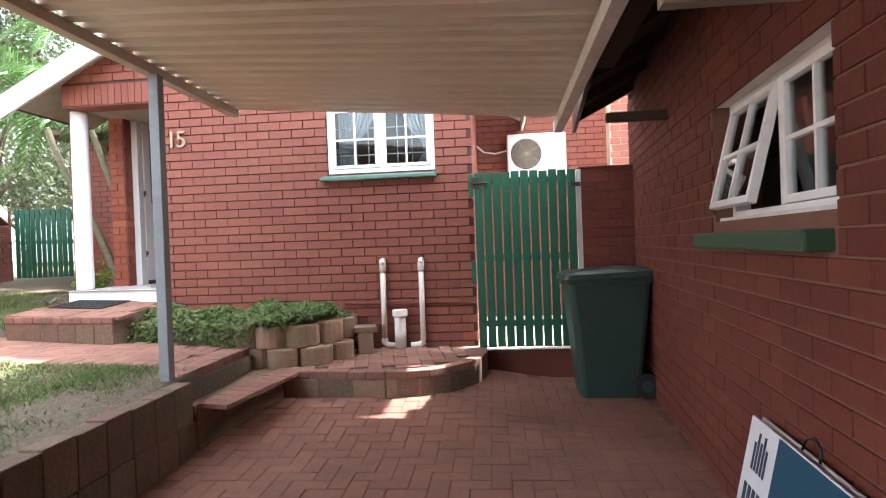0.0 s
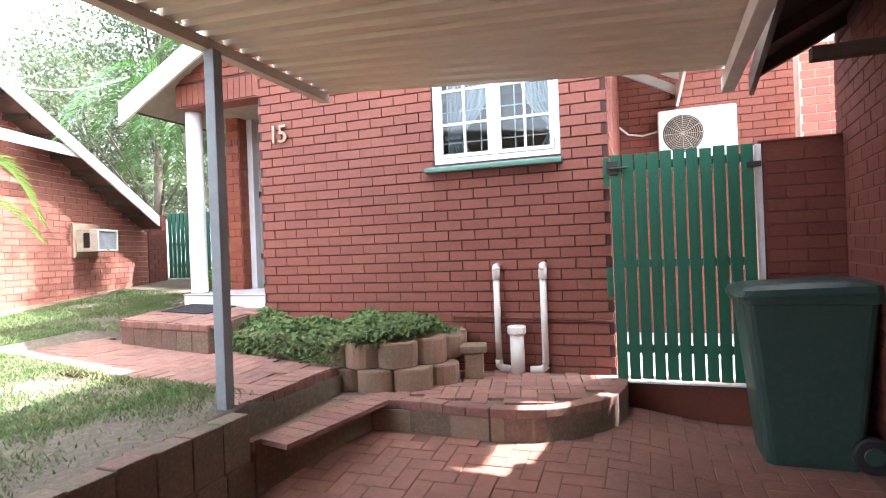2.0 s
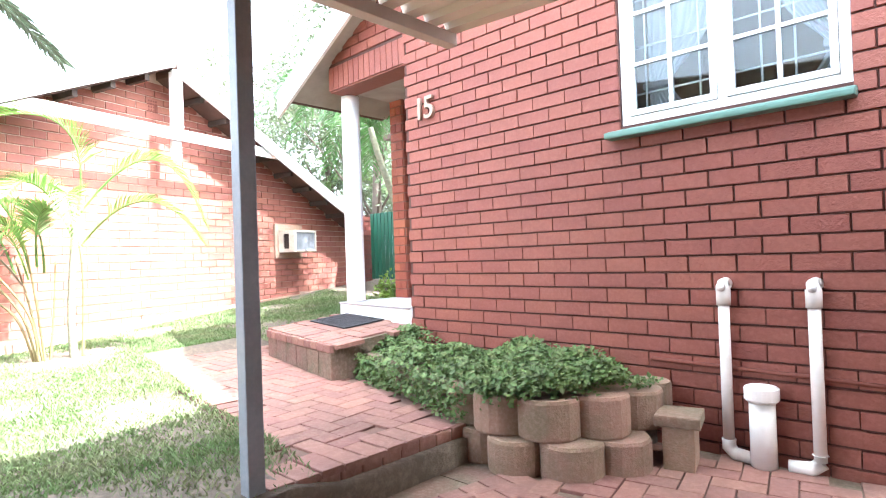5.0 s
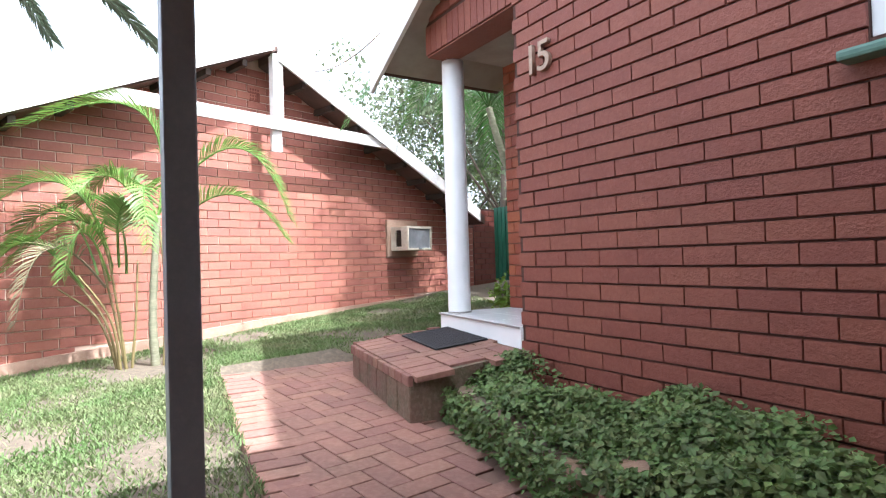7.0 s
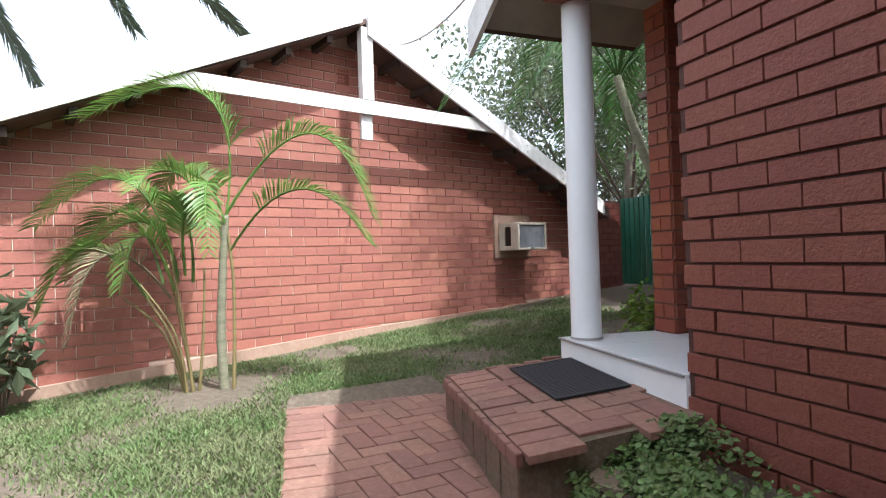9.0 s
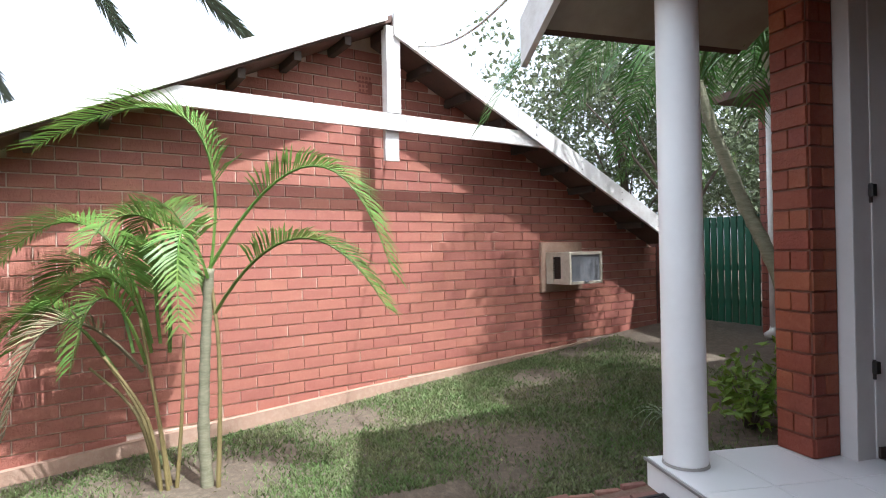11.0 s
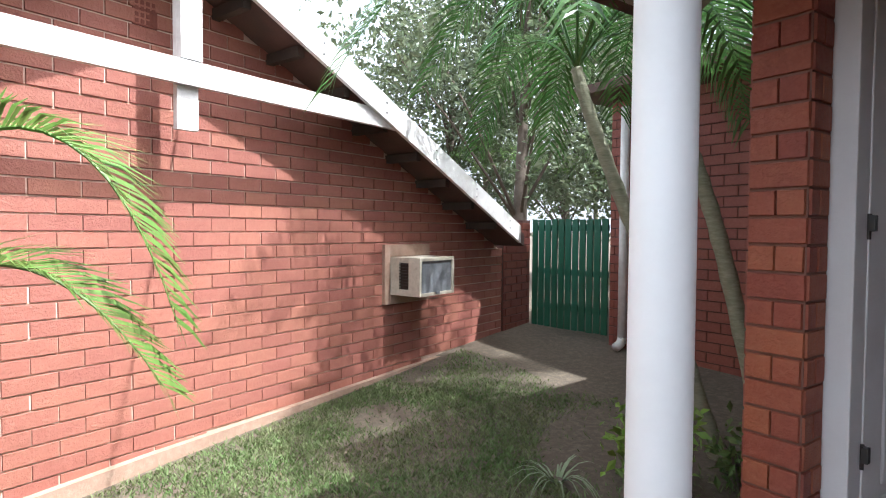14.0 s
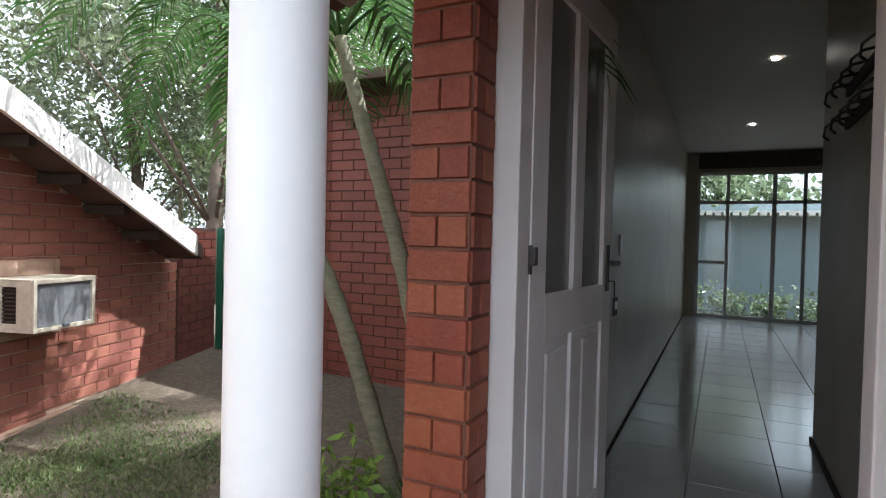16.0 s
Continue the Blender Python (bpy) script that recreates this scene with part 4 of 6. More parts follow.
for a, b, c, d in ((0, st, 0, DH), (DW - st, DW, 0, DH), (st, DW - st, 0, 0.2), (st, DW - st, DH - st, DH), (st, DW - st, 0.84, 0.98), (DW / 2 - 0.05, DW / 2 + 0.05, 0.2, 0.84), (DW / 2 - 0.045, DW / 2 + 0.045, 0.98, DH - st)):
    box(bm, a, b, 0, DT, c, d, 0.004)
for x0 in (st, DW / 2 + 0.05):
    x1 = x0 + DW / 2 - 0.05 - st
    box(bm, x0, x1, 0.012, DT - 0.012, 0.2, 0.84)
    box(bm, x0 + 0.035, x1 - 0.035, 0.004, DT - 0.004, 0.24, 0.80, 0.006)
leaf = part("leaf", bm, M["door_white"], frame_ob, "white panelled door leaf with glazed top")
leaf.matrix_basis = Matrix.Translation((0.08, 0.1, 0.005)) @ Matrix.Rotation(radians(84), 4, "Z")
for x0 in (st, DW / 2 + 0.045):
    bm = bmesh.new()
    box(bm, x0 - 0.004, x0 + DW / 2 - 0.045 - st + 0.004, 0.016, 0.022, 0.976, DH - st + 0.004)
    part("pane", bm, M["door_glass"], leaf, "obscure ribbed glass")
one_box("weather_strip", (0.004, DW - 0.004, -0.012, -0.001, 0.004, 0.05), M["timber_dark"], leaf, 0.003, "dark weather strip")
for z in (0.33, 1.05):
    bm = bmesh.new()
    tube(bm, [(0.078, 0.098, z), (0.078, 0.098, z + 0.08)], 0.007, 10)
    box(bm, 0.08, 0.1, 0.08, 0.105, z + 0.025, z + 0.075, 0.003)
    part("hinge", bm, M["steel_dark"], frame_ob, "dark steel hinge", smooth=False)
bm = bmesh.new()
box(bm, DW - 0.085, DW - 0.045, -0.006, 0, 0.95, 1.13, 0.003)
tube(bm, [(DW - 0.065, -0.045, 1.06), (DW - 0.17, -0.05, 1.06)], 0.009, 8)
tube(bm, [(DW - 0.065, 0.0, 1.06), (DW - 0.065, -0.05, 1.06)], 0.009, 8)
part("handle", bm, M["steel_dark"], leaf, "dark lever handle")
bm = bmesh.new()
tube(bm, [(DW - 0.065, -0.008, 0.99), (DW - 0.065, -0.03, 0.99), (DW - 0.075, -0.035, 0.93)], 0.003, 6)
box(bm, DW - 0.10, DW - 0.05, -0.042, -0.034, 0.86, 0.93, 0.003)
part("key_tag", bm, M["rubber"], leaf, "key with a dark tag")
one_box("tag_label", (DW - 0.092, DW - 0.06, -0.044, -0.0425, 0.885, 0.915), M["white"], leaf, 0, "white paper label")

# ---- inside the house ----
bm = bmesh.new()
box(bm, -4.49, -2.0, 6.21, 14.6, 0.80, 0.918)
box(bm, -4.49, -3.44, 5.98, 6.21, 0.80, 0.916)
floor_in = setting(part("floor", bm, M["grout"]), "polished grey tiled passage floor", "floor")
for i in range(6):
    for j in range(19):
        x0, y0 = -4.47 + i * 0.40, 6.22 + j * 0.44
        bm = bmesh.new()
        box(bm, x0 + 0.003, x0 + 0.397, y0 + 0.003, y0 + 0.437, 0.915, 0.93, 0.001)
        part("tile", bm, M["floor_tile"], floor_in)
bm = bmesh.new()
box(bm, -4.60, -4.49, 8.5, 14.6, 0.8, 3.6)
box(bm, -4.49, -4.475, 6.22, 14.6, 0.93, 3.55)
setting(part("wall_passage_left", bm, M["plaster"]), "cream painted passage wall", "wall")
bm = bmesh.new()
box(bm, -3.44, -3.30, 6.16, 8.5, 0.8, 3.55)
setting(part("wall_passage_right", bm, M["plaster"]), "cream painted passage wall by the door", "wall")
bm = bmesh.new()
box(bm, -2.0, -1.9, 8.0, 14.6, 0.8, 3.55)
box(bm, -3.30, -1.9, 8.0, 8.5, 0.8, 3.55)
setting(part("wall_lounge", bm, M["plaster"]), "cream painted lounge wall", "wall")
bm = bmesh.new()
box(bm, -4.49, -1.9, 6.16, 14.8, 3.52, 3.6)
setting(part("ceiling", bm, M["ceiling"]), "white ceiling with small downlights", "ceiling")
bm = bmesh.new()
box(bm, -4.49, -3.44, 6.17, 6.21, 3.01, 3.52)
setting(part("wall_over_door", bm, M["plaster"]), "cream wall over the front door", "wall")
bm = bmesh.new()
box(bm, -4.478, -4.466, 6.95, 14.5, 0.93, 0.952, 0.002)
setting(part("baseboard", bm, M["timber_dark"]), "dark timber skirting along the passage", "skirting")
bm = bmesh.new()
box(bm, -3.455, -3.44, 6.25, 8.52, 0.93, 0.96, 0.002)
setting(part("baseboard_right", bm, M["timber_dark"]), "dark timber skirting by the door", "skirting")
slider = thing("door_2", Matrix.Translation((-4.32, 14.5, 0.93)), "grey aluminium sliding doors at the far end of the house", "sliding door", kind="structure")
bm = bmesh.new()
box(bm, -0.17, 0.0, 0, 0.1, 0, 2.6)
box(bm, 2.2, 2.33, 0, 0.1, 0, 2.6)
box(bm, 0.0, 2.2, 0, 0.1, 2.3, 2.6)
part("surround", bm, M["plaster"], slider)
for x0, x1, z0, z1 in ((0, 0.05, 0, 2.3), (2.15, 2.2, 0, 2.3), (0.05, 2.15, 2.25, 2.3), (0.05, 2.15, 0, 0.05), (0.05, 2.15, 1.8, 1.85), (0.42, 0.47, 0.05, 2.25), (1.05, 1.11, 0.05, 2.25), (1.45, 1.5, 0.05, 2.25), (0.05, 0.42, 0.85, 0.9)):
    bm = bmesh.new()
    box(bm, x0, x1, 0.02, 0.06, z0, z1, 0.003)
    part("rail" if x1 - x0 > z1 - z0 else "stile", bm, M["alu"], slider)
bm = bmesh.new()
box(bm, 0.05, 2.15, 0.036, 0.042, 0.05, 2.25)
g = part("pane", bm, M["glass"], slider)
g.visible_shadow = False
pel = one_box("curtain_pelmet", (-4.30, -2.1, 14.36, 14.46, 3.28, 3.5), M["timber_dark"])
tagged(pel, "dark timber pelmet over the sliding doors", "pelmet")
# yard beyond the sliding doors
bm = bmesh.new()
box(bm, -9.0, 3.0, 18.4, 18.6, 0.3, 3.0)
setting(part("wall_far_yard", bm, M["far_wall"]), "pale garden wall beyond the sliding doors", "wall")
bm = bmesh.new()
for i in range(60):
    x = -8.0 + i * 0.17
    box(bm, x, x + 0.12, 18.0, 18.4, 2.72, 2.78)
box(bm, -8.0, 2.2, 18.0, 18.42, 2.78, 2.82)
setting(part("roof_far_yard", bm, M["white_worn"]), "pale corrugated roof edge over the far wall", "roof")
for i, (x, z) in enumerate(((-3.62, 3.505), (-3.66, 3.505))):
    lt = thing("downlight", Matrix.Translation((x, 9.6 + i * 2.6, 3.51)), "small lit recessed ceiling downlight", "downlight", "ceiling downlights")
    bm = bmesh.new()
    tube(bm, [(0, 0, 0), (0, 0, 0.012)], [0.024, 0.024], 16)
    part("lens", bm, M["lamp_glow"], lt)
    bm = bmesh.new()
    for k in range(20):
        a0, a1 = k * math.tau / 20, (k + 1) * math.tau / 20
        q = [bm.verts.new((r * math.cos(a), r * math.sin(a), 0.002)) for r, a in ((0.025, a0), (0.036, a0), (0.036, a1), (0.025, a1))]
        bm.faces.new(q)
    part("trim_ring", bm, M["white"], lt)
rack = thing("coat_rack", Matrix.Translation((-3.46, 7.3, 2.55)), "dark coat rack with curled iron hooks", "coat rack")
one_box("rail", (0.0, 0.018, -0.45, 0.45, 0.22, 0.27), M["timber_dark"], rack)
one_box("rail", (0.0, 0.018, -0.45, 0.45, 0.07, 0.12), M["timber_dark"], rack)
for k in range(5):
    y = -0.36 + k * 0.18
    for z in (0.05, 0.2):
        one_tube("hook", [(0, y, z + 0.06), (-0.05, y, z + 0.05), (-0.085, y, z + 0.02), (-0.09, y, z - 0.02), (-0.07, y, z - 0.04)], 0.006, M["steel_dark"], rack, 6)
sw = one_box("light_switch", (-4.474, -4.466, 7.9, 7.98, 2.0, 2.12), M["white"])
tagged(sw, "white wall switch plate in the passage", "switch")

# ---- doormat ----
dm = thing("doormat", Matrix.Translation((-4.345, 4.985, 0.8085)) @ Matrix.Rotation(0.1, 4, "X") @ Matrix.Rotation(radians(-9.5), 4, "Z"), "dark rectangular rubber doormat on the brick step", "doormat")
one_box("rubber_top", (-0.31, 0.31, -0.165, 0.165, 0.0, 0.008), M["mat"], dm, 0.002)
bm = bmesh.new()
for a, b, c, d in ((-0.325, 0.325, -0.18, -0.165), (-0.325, 0.325, 0.165, 0.18), (-0.325, -0.31, -0.165, 0.165), (0.31, 0.325, -0.165, 0.165)):
    box(bm, a, b, c, d, 0, 0.011, 0.002)
part("border", bm, M["rubber"], dm, "black rubber border")
bm = bmesh.new()
for k in range(30):
    for q in range(16):
        x, y = -0.3 + k * 0.0207, -0.155 + q * 0.0207
        box(bm, x - 0.006, x + 0.006, y - 0.006, y + 0.006, 0.008, 0.0095)
part("stud", bm, M["rubber"], dm, "rows of raised rubber studs", kind="stuff")

# ---- house number ----
def numeral(ch, m):
    cu = bpy.data.curves.new("numeral", "FONT")
    cu.body, cu.size, cu.extrude, cu.bevel_depth = ch, 0.235, 0.012, 0.002
    tmp = new("numeral_tmp", cu)
    me = bpy.data.meshes.new_from_object(tmp.evaluated_get(bpy.context.evaluated_depsgraph_get()))
    bpy.data.objects.remove(tmp)
    me.materials.append(M["bronze"])
    ob = new("house_number", me)
    ob.matrix_basis = m
    return tagged(ob, "bronze house numeral %s fixed to the brick wall" % ch, "house number", "house number fifteen")


numeral("1", Matrix.Translation((-3.535, 5.092, 2.362)) @ Matrix.Rotation(radians(90), 4, "X"))
numeral("5", Matrix.Translation((-3.435, 5.092, 2.362)) @ Matrix.Rotation(radians(90), 4, "X"))

# ---- side gate ----
def picket_gate(name, m, w, z0, z1, n, label, board=0.075):
    g = thing(name, m, label, "gate")
    pitch = w / n
    for i in range(n):
        bm = bmesh.new()
        top = z1 + random.uniform(-0.006, 0.006)
        box(bm, i * pitch + (pitch - board) / 2, i * pitch + (pitch + board) / 2, -0.02, 0.0, z0 + random.uniform(-0.004, 0.004), top, 0.003)
        part("board", bm, M["green"], g)
    for z in (z0 + 0.22, (z0 + z1) / 2 + 0.02, z1 - 0.09):
        bm = bmesh.new()
        box(bm, 0.02, w - 0.02, 0.0, 0.03, z - 0.03, z + 0.03, 0.003)
        part("rail", bm, M["green"], g)
    return g


side_gate = picket_gate("side_gate", Matrix.Translation((-0.445, 4.975, 0)), 0.95, 0.30, 1.945, 11, "closed dark green picket gate beside the house corner")
one_box("latch_plate", (-0.02, 0.06, -0.03, -0.021, 1.80, 1.90), M["steel_dark"], side_gate, 0.003, "rusty steel latch plate")
one_tube("latch_bolt", [(0.0, -0.04, 1.845), (0.13, -0.04, 1.845)], 0.008, M["steel_dark"], side_gate, 8)
one_box("latch_block", (-0.045, -0.001, -0.022, 0.02, 1.72, 1.93), M["green"], side_gate)
one_box("latch_block", (-0.045, -0.001, -0.022, 0.02, 0.9, 1.12), M["green"], side_gate)
for z in (0.62, 1.80):
    one_box("hinge", (0.9, 0.99, -0.028, -0.021, z - 0.02, z + 0.02), M["steel_dark"], side_gate, 0.002, "dark strap hinge")
gp = one_box("gate_post", (0.512, 0.556, 4.99, 5.05, 0.275, 1.94), M["white_worn"])
tagged(gp, "narrow white painted gate post", "gate post")
th_ = one_box("gate_sill", (-0.47, 0.52, 4.93, 5.02, 0.2755, 0.289), M["white_worn"])
tagged(th_, "worn white painted gate sill strip", "sill")
back_gate = picket_gate("back_gate", Matrix.Translation((-8.22, 8.42, 0)) @ Matrix.Rotation(radians(6), 4, "Z"), 0.95, 0.98, 2.12, 11, "closed tall green picket gate at the end of the lawn", 0.069)

# ---- wheelie bin ----
def wheelie_bin(m):
    b = thing("wheelie_bin", m, "dark green wheeled rubbish bin against the driveway wall", "bin")
    bm = bmesh.new()
    secs = [(0.0, 0.20, 0.235), (0.03, 0.205, 0.24), (0.5, 0.235, 0.285), (0.88, 0.262, 0.325), (0.92, 0.265, 0.33), (0.925, 0.285, 0.352), (0.965, 0.285, 0.352)]
    rings = []
    for z, hx, hy in secs:
        ring = []
        for cx, cy, a0 in ((1, 1, 0), (-1, 1, 90), (-1, -1, 180), (1, -1, 270)):
            for k in range(4):
                a = radians(a0 + k * 30)
                ring.append(bm.verts.new((cx * (hx - 0.05) + 0.05 * math.cos(a), cy * (hy - 0.05) + 0.05 * math.sin(a), z)))
        rings.append(ring)
    for r0, r1 in zip(rings, rings[1:]):
        for k in range(16):
            bm.faces.new((r0[k], r0[(k + 1) % 16], r1[(k + 1) % 16], r1[k]))
    bm.faces.new(rings[0][::-1])
    bm.faces.new(rings[-1])
    part("body", bm, M["bin"], b)
    bm = bmesh.new()
    secs = [(0.966, 0.30, 0.365), (0.985, 0.305, 0.37), (1.02, 0.29, 0.355), (1.045, 0.23, 0.29), (1.052, 0.15, 0.2)]
    rings = []
    for z, hx, hy in secs:
        ring = []
        for cx, cy, a0 in ((1, 1, 0), (-1, 1, 90), (-1, -1, 180), (1, -1, 270)):
            for k in range(4):
                a = radians(a0 + k * 30)
                ring.append(bm.verts.new((cx * (hx - 0.07) + 0.07 * math.cos(a), cy * (hy - 0.07) + 0.07 * math.sin(a), z - (0.02 if cy < 0 else 0.0))))
        rings.append(ring)
    for r0, r1 in zip(rings, rings[1:]):
        for k in range(16):
            bm.faces.new((r0[k], r0[(k + 1) % 16], r1[(k + 1) % 16], r1[k]))
    bm.faces.new(rings[0][::-1])
    bm.faces.new(rings[-1])
    part("lid", bm, M["bin"], b, "slightly domed hinged lid")
    for sx in (-1, 1):
        bm = bmesh.new()
        tube(bm, [(sx * 0.19, 0.27, 0.10), (sx * 0.195, 0.27, 0.10), (sx * 0.235, 0.27, 0.10), (sx * 0.24, 0.27, 0.10)], [0.085, 0.1, 0.1, 0.085], 24)
        wheel = part("wheel", bm, M["rubber"], b, "black rubber wheel")
        bm = bmesh.new()
        tube(bm, [(sx * 0.241, 0.27, 0.10), (sx * 0.247, 0.27, 0.10)], [0.05, 0.045], 16)
        part("hub", bm, M["bin"], wheel)
    one_tube("axle", [(-0.19, 0.27, 0.10), (0.19, 0.27, 0.10)], 0.011, M["steel_dark"], b, 8)
    one_tube("handle", [(-0.2, 0.36, 0.94), (-0.2, 0.41, 0.96), (0.2, 0.41, 0.96), (0.2, 0.36, 0.94)], 0.014, M["bin"], b, 8)
    return b


wheelie_bin(Matrix.Translation((0.63, 4.46, 0.0)) @ Matrix.Rotation(radians(-90), 4, "Z"))

# ---- pipes at the wall ----
def corner_pipe(x, z0, z1, side):
    p = thing("waste_pipe", Matrix.Translation((x, 5.06, z0)), "white plastic waste pipe with elbows on the brick wall", "pipe", "waste pipes")
    h = z1 - z0
    one_tube("pipe", [(0, 0, 0.05), (0, 0, h - 0.05)], 0.026, M["pvc"], p, 16)
    bm = bmesh.new()
    tube(bm, [(0, 0, h - 0.10), (0, 0, h - 0.02), (0, 0.01, h), (0, 0.06, h + 0.005)], [0.033, 0.033, 0.031, 0.03], 16)
    part("elbow", bm, M["pvc"], p, smooth=True)
    bm = bmesh.new()
    tube(bm, [(0, -0.034, h - 0.01), (0, -0.045, h - 0.01)], [0.022, 0.02], 12)
    part("cleaning_eye", bm, M["pvc"], p, smooth=True)
    bm = bmesh.new()
    tube(bm, [(0, 0, 0.08), (0, 0, 0.04), (side * 0.03, -0.01, 0.015), (side * 0.12, -0.02, 0.012)], [0.033, 0.033, 0.032, 0.028], 14)
    part("elbow", bm, M["pvc"], p, smooth=True)


corner_pipe(-1.362, 0.31, 1.14, 1)
corner_pipe(-0.985, 0.31, 1.14, -1)
gully = thing("gully_pipe", Matrix.Translation((-1.20, 5.02, 0.30)), "short white plastic gully pipe with a cap", "pipe")
one_tube("pipe", [(0, 0, -0.02), (0, 0, 0.33)], [0.056, 0.055], M["pvc"], gully, 24)
bm = bmesh.new()
tube(bm, [(0, 0, 0.30), (0, 0, 0.315), (0, 0, 0.365), (0, 0, 0.372)], [0.06, 0.074, 0.074, 0.066], 24)
part("cap", bm, M["pvc"], gully, "round white cap", smooth=False)
conduit = one_tube("wall_conduit", [(-1.75, 5.10, 0.735), (-1.0, 5.10, 0.722), (-0.47, 5.10, 0.705)], 0.011, M["brick_side"], None, 8)
tagged(conduit, "thin red-painted conduit along the brick wall", "conduit")
cb = thing("loose_brick_stack", Matrix.Translation((-1.50, 4.82, 0.30)) @ Matrix.Rotation(radians(14), 4, "Z"), "mossy concrete block with a loose brick on top", "concrete block")
one_box("block", (-0.07, 0.07, -0.1, 0.1, 0.0, 0.20), M["block_red"], cb, 0.01)
one_box("brick", (-0.1, 0.1, -0.12, 0.09, 0.202, 0.255), M["block"], cb, 0.008, "moss-covered brick")

# ---- estate sign board ----
sg = thing("sale_board", Matrix.Translation(rt(3.55, -0.195, 0.0)) @ Matrix.Rotation(math.atan2(RU.y, RU.x), 4, "Z") @ Matrix.Rotation(radians(-12), 4, "X"), "folded sale board in white, blue and lime against the wall", "sign board")
for k in range(2):
    bm = bmesh.new()
    box(bm, -0.42, 0.40, -0.006 + k * 0.035, 0.006 + k * 0.035, 0.02, 0.60, 0.004)
    part("panel", bm, M["sign_white"], sg)
one_box("blue_field", (-0.16, 0.395, -0.0085, -0.0065, 0.025, 0.595), M["sign_blue"], sg, 0, "petrol blue printed field")
bm = bmesh.new()
q = [bm.verts.new((x, -0.0095, z)) for x, z in ((-0.03, 0.28), (0.26, 0.40), (0.30, 0.12), (0.02, 0.05))]
bm.faces.new(q)
part("lime_shape", bm, M["sign_lime"], sg, "lime green printed shape")
bm = bmesh.new()
for k, hh in enumerate((0.10, 0.14, 0.11, 0.14, 0.10)):
    box(bm, -0.345 + k * 0.026, -0.33 + k * 0.026, -0.0085, -0.0065, 0.42, 0.42 + hh)
part("emblem", bm, M["sign_ink"], sg, "dark striped emblem")
for k in range(5):
    one_box("print_bar", (-0.37 + k * 0.04, -0.345 + k * 0.04, -0.0085, -0.0065, 0.28, 0.36), M["sign_ink"], sg, 0)
bm = bmesh.new()
tube(bm, [(-0.06, 0.02, 0.60), (-0.05, 0.02, 0.64), (0.0, 0.02, 0.66), (0.05, 0.02, 0.64), (0.06, 0.02, 0.60)], 0.005, 6)
part("handle", bm, M["steel_dark"], sg, smooth=True)

# ---- window air conditioner on the neighbour's wall ----
acm = Matrix.Translation(nb(8.35, -0.01, 1.467)) @ Matrix.Rotation(math.atan2(NU.y, NU.x), 4, "Z")
ac = thing("window_air_conditioner", acm, "old cream window air conditioner in the brick wall", "air conditioner")
bm = bmesh.new()
W_, H_, D_ = 0.46, 0.31, 0.32
for d in ((0, W_, -D_, 0.0, H_ - 0.012, H_), (0, W_, -D_, 0.0, 0, 0.012), (W_ - 0.012, W_, -D_, 0.0, 0.012, H_ - 0.012), (0.03, W_ - 0.012, -D_ + 0.05, 0.0, 0.012, H_ - 0.012),
          (0, 0.012, -D_, -D_ + 0.10, 0.012, H_ - 0.012), (0, 0.012, -0.12, 0.0, 0.012, H_ - 0.012), (0, 0.012, -D_ + 0.10, -0.12, H_ - 0.045, H_ - 0.012), (0, 0.012, -D_ + 0.10, -0.12, 0.012, 0.05)):
    box(bm, *d, bevel=0.003)
part("casing", bm, M["ac_cream"], ac)
bm = bmesh.new()
for a, b, c, d in ((0.0, 0.024, 0, H_), (W_ - 0.026, W_, 0, H_), (0.024, W_ - 0.026, H_ - 0.028, H_), (0.024, W_ - 0.026, 0, 0.026)):
    box(bm, a, b, -D_ - 0.02, -D_ - 0.001, c, d, 0.004)
front_frame = part("front_frame", bm, M["ac_cream"], ac)
one_box("latch", (0.20, 0.25, -D_ - 0.03, -D_ - 0.018, 0.012, 0.034), M["ac_grille"], front_frame, 0.004)
one_box("coil", (0.024, W_ - 0.026, -D_ - 0.004, -D_ + 0.02, 0.026, H_ - 0.028), M["ac_grille"], ac, 0.002, "dusty grey condenser coil")
for k in range(9):
    one_box("louvre", (0.002, 0.02, -D_ + 0.102, -0.122, 0.056 + k * 0.0235, 0.064 + k * 0.0235), M["timber_dark"], ac, 0.001)
one_box("louvre_back", (0.02, 0.024, -D_ + 0.1, -0.12, 0.05, H_ - 0.045), M["timber_dark"], ac, 0)
bm = bmesh.new()
for a, b, c, d in ((-0.07, -0.002, -0.08, H_ + 0.10), (W_ + 0.002, W_ + 0.05, -0.08, H_ + 0.10), (-0.002, W_ + 0.002, H_ + 0.002, H_ + 0.10), (-0.002, W_ + 0.002, -0.08, -0.002)):
    box(bm, a, b, -0.03, 0.012, c, d, 0.003)
part("surround", bm, M["plinth"], ac, "stained sandy timber surround")

# ---- outdoor unit behind the gate ----
ou = thing("outdoor_unit", Matrix.Translation((-0.04, 7.28, 2.16)), "white outdoor air-conditioning unit on the rear wall", "air conditioner")
bm = bmesh.new()
box(bm, 0, 0.78, 0, 0.27, 0, 0.57, 0.02)
part("casing", bm, M["ac_white"], ou)
bm = bmesh.new()
tube(bm, [(0.25, -0.002, 0.30), (0.25, -0.004, 0.30)], [0.205, 0.2], 36)
part("fan_well", bm, M["rubber"], ou, "dark fan opening")
for k in range(1, 10):
    bm = bmesh.new()
    r = k * 0.021
    tube(bm, [(0.25 + r * math.cos(a * math.tau / 28), -0.012, 0.30 + r * math.sin(a * math.tau / 28)) for a in range(29)], 0.0025, 4, caps=False)
    part("guard_ring", bm, M["ac_cream"], ou)
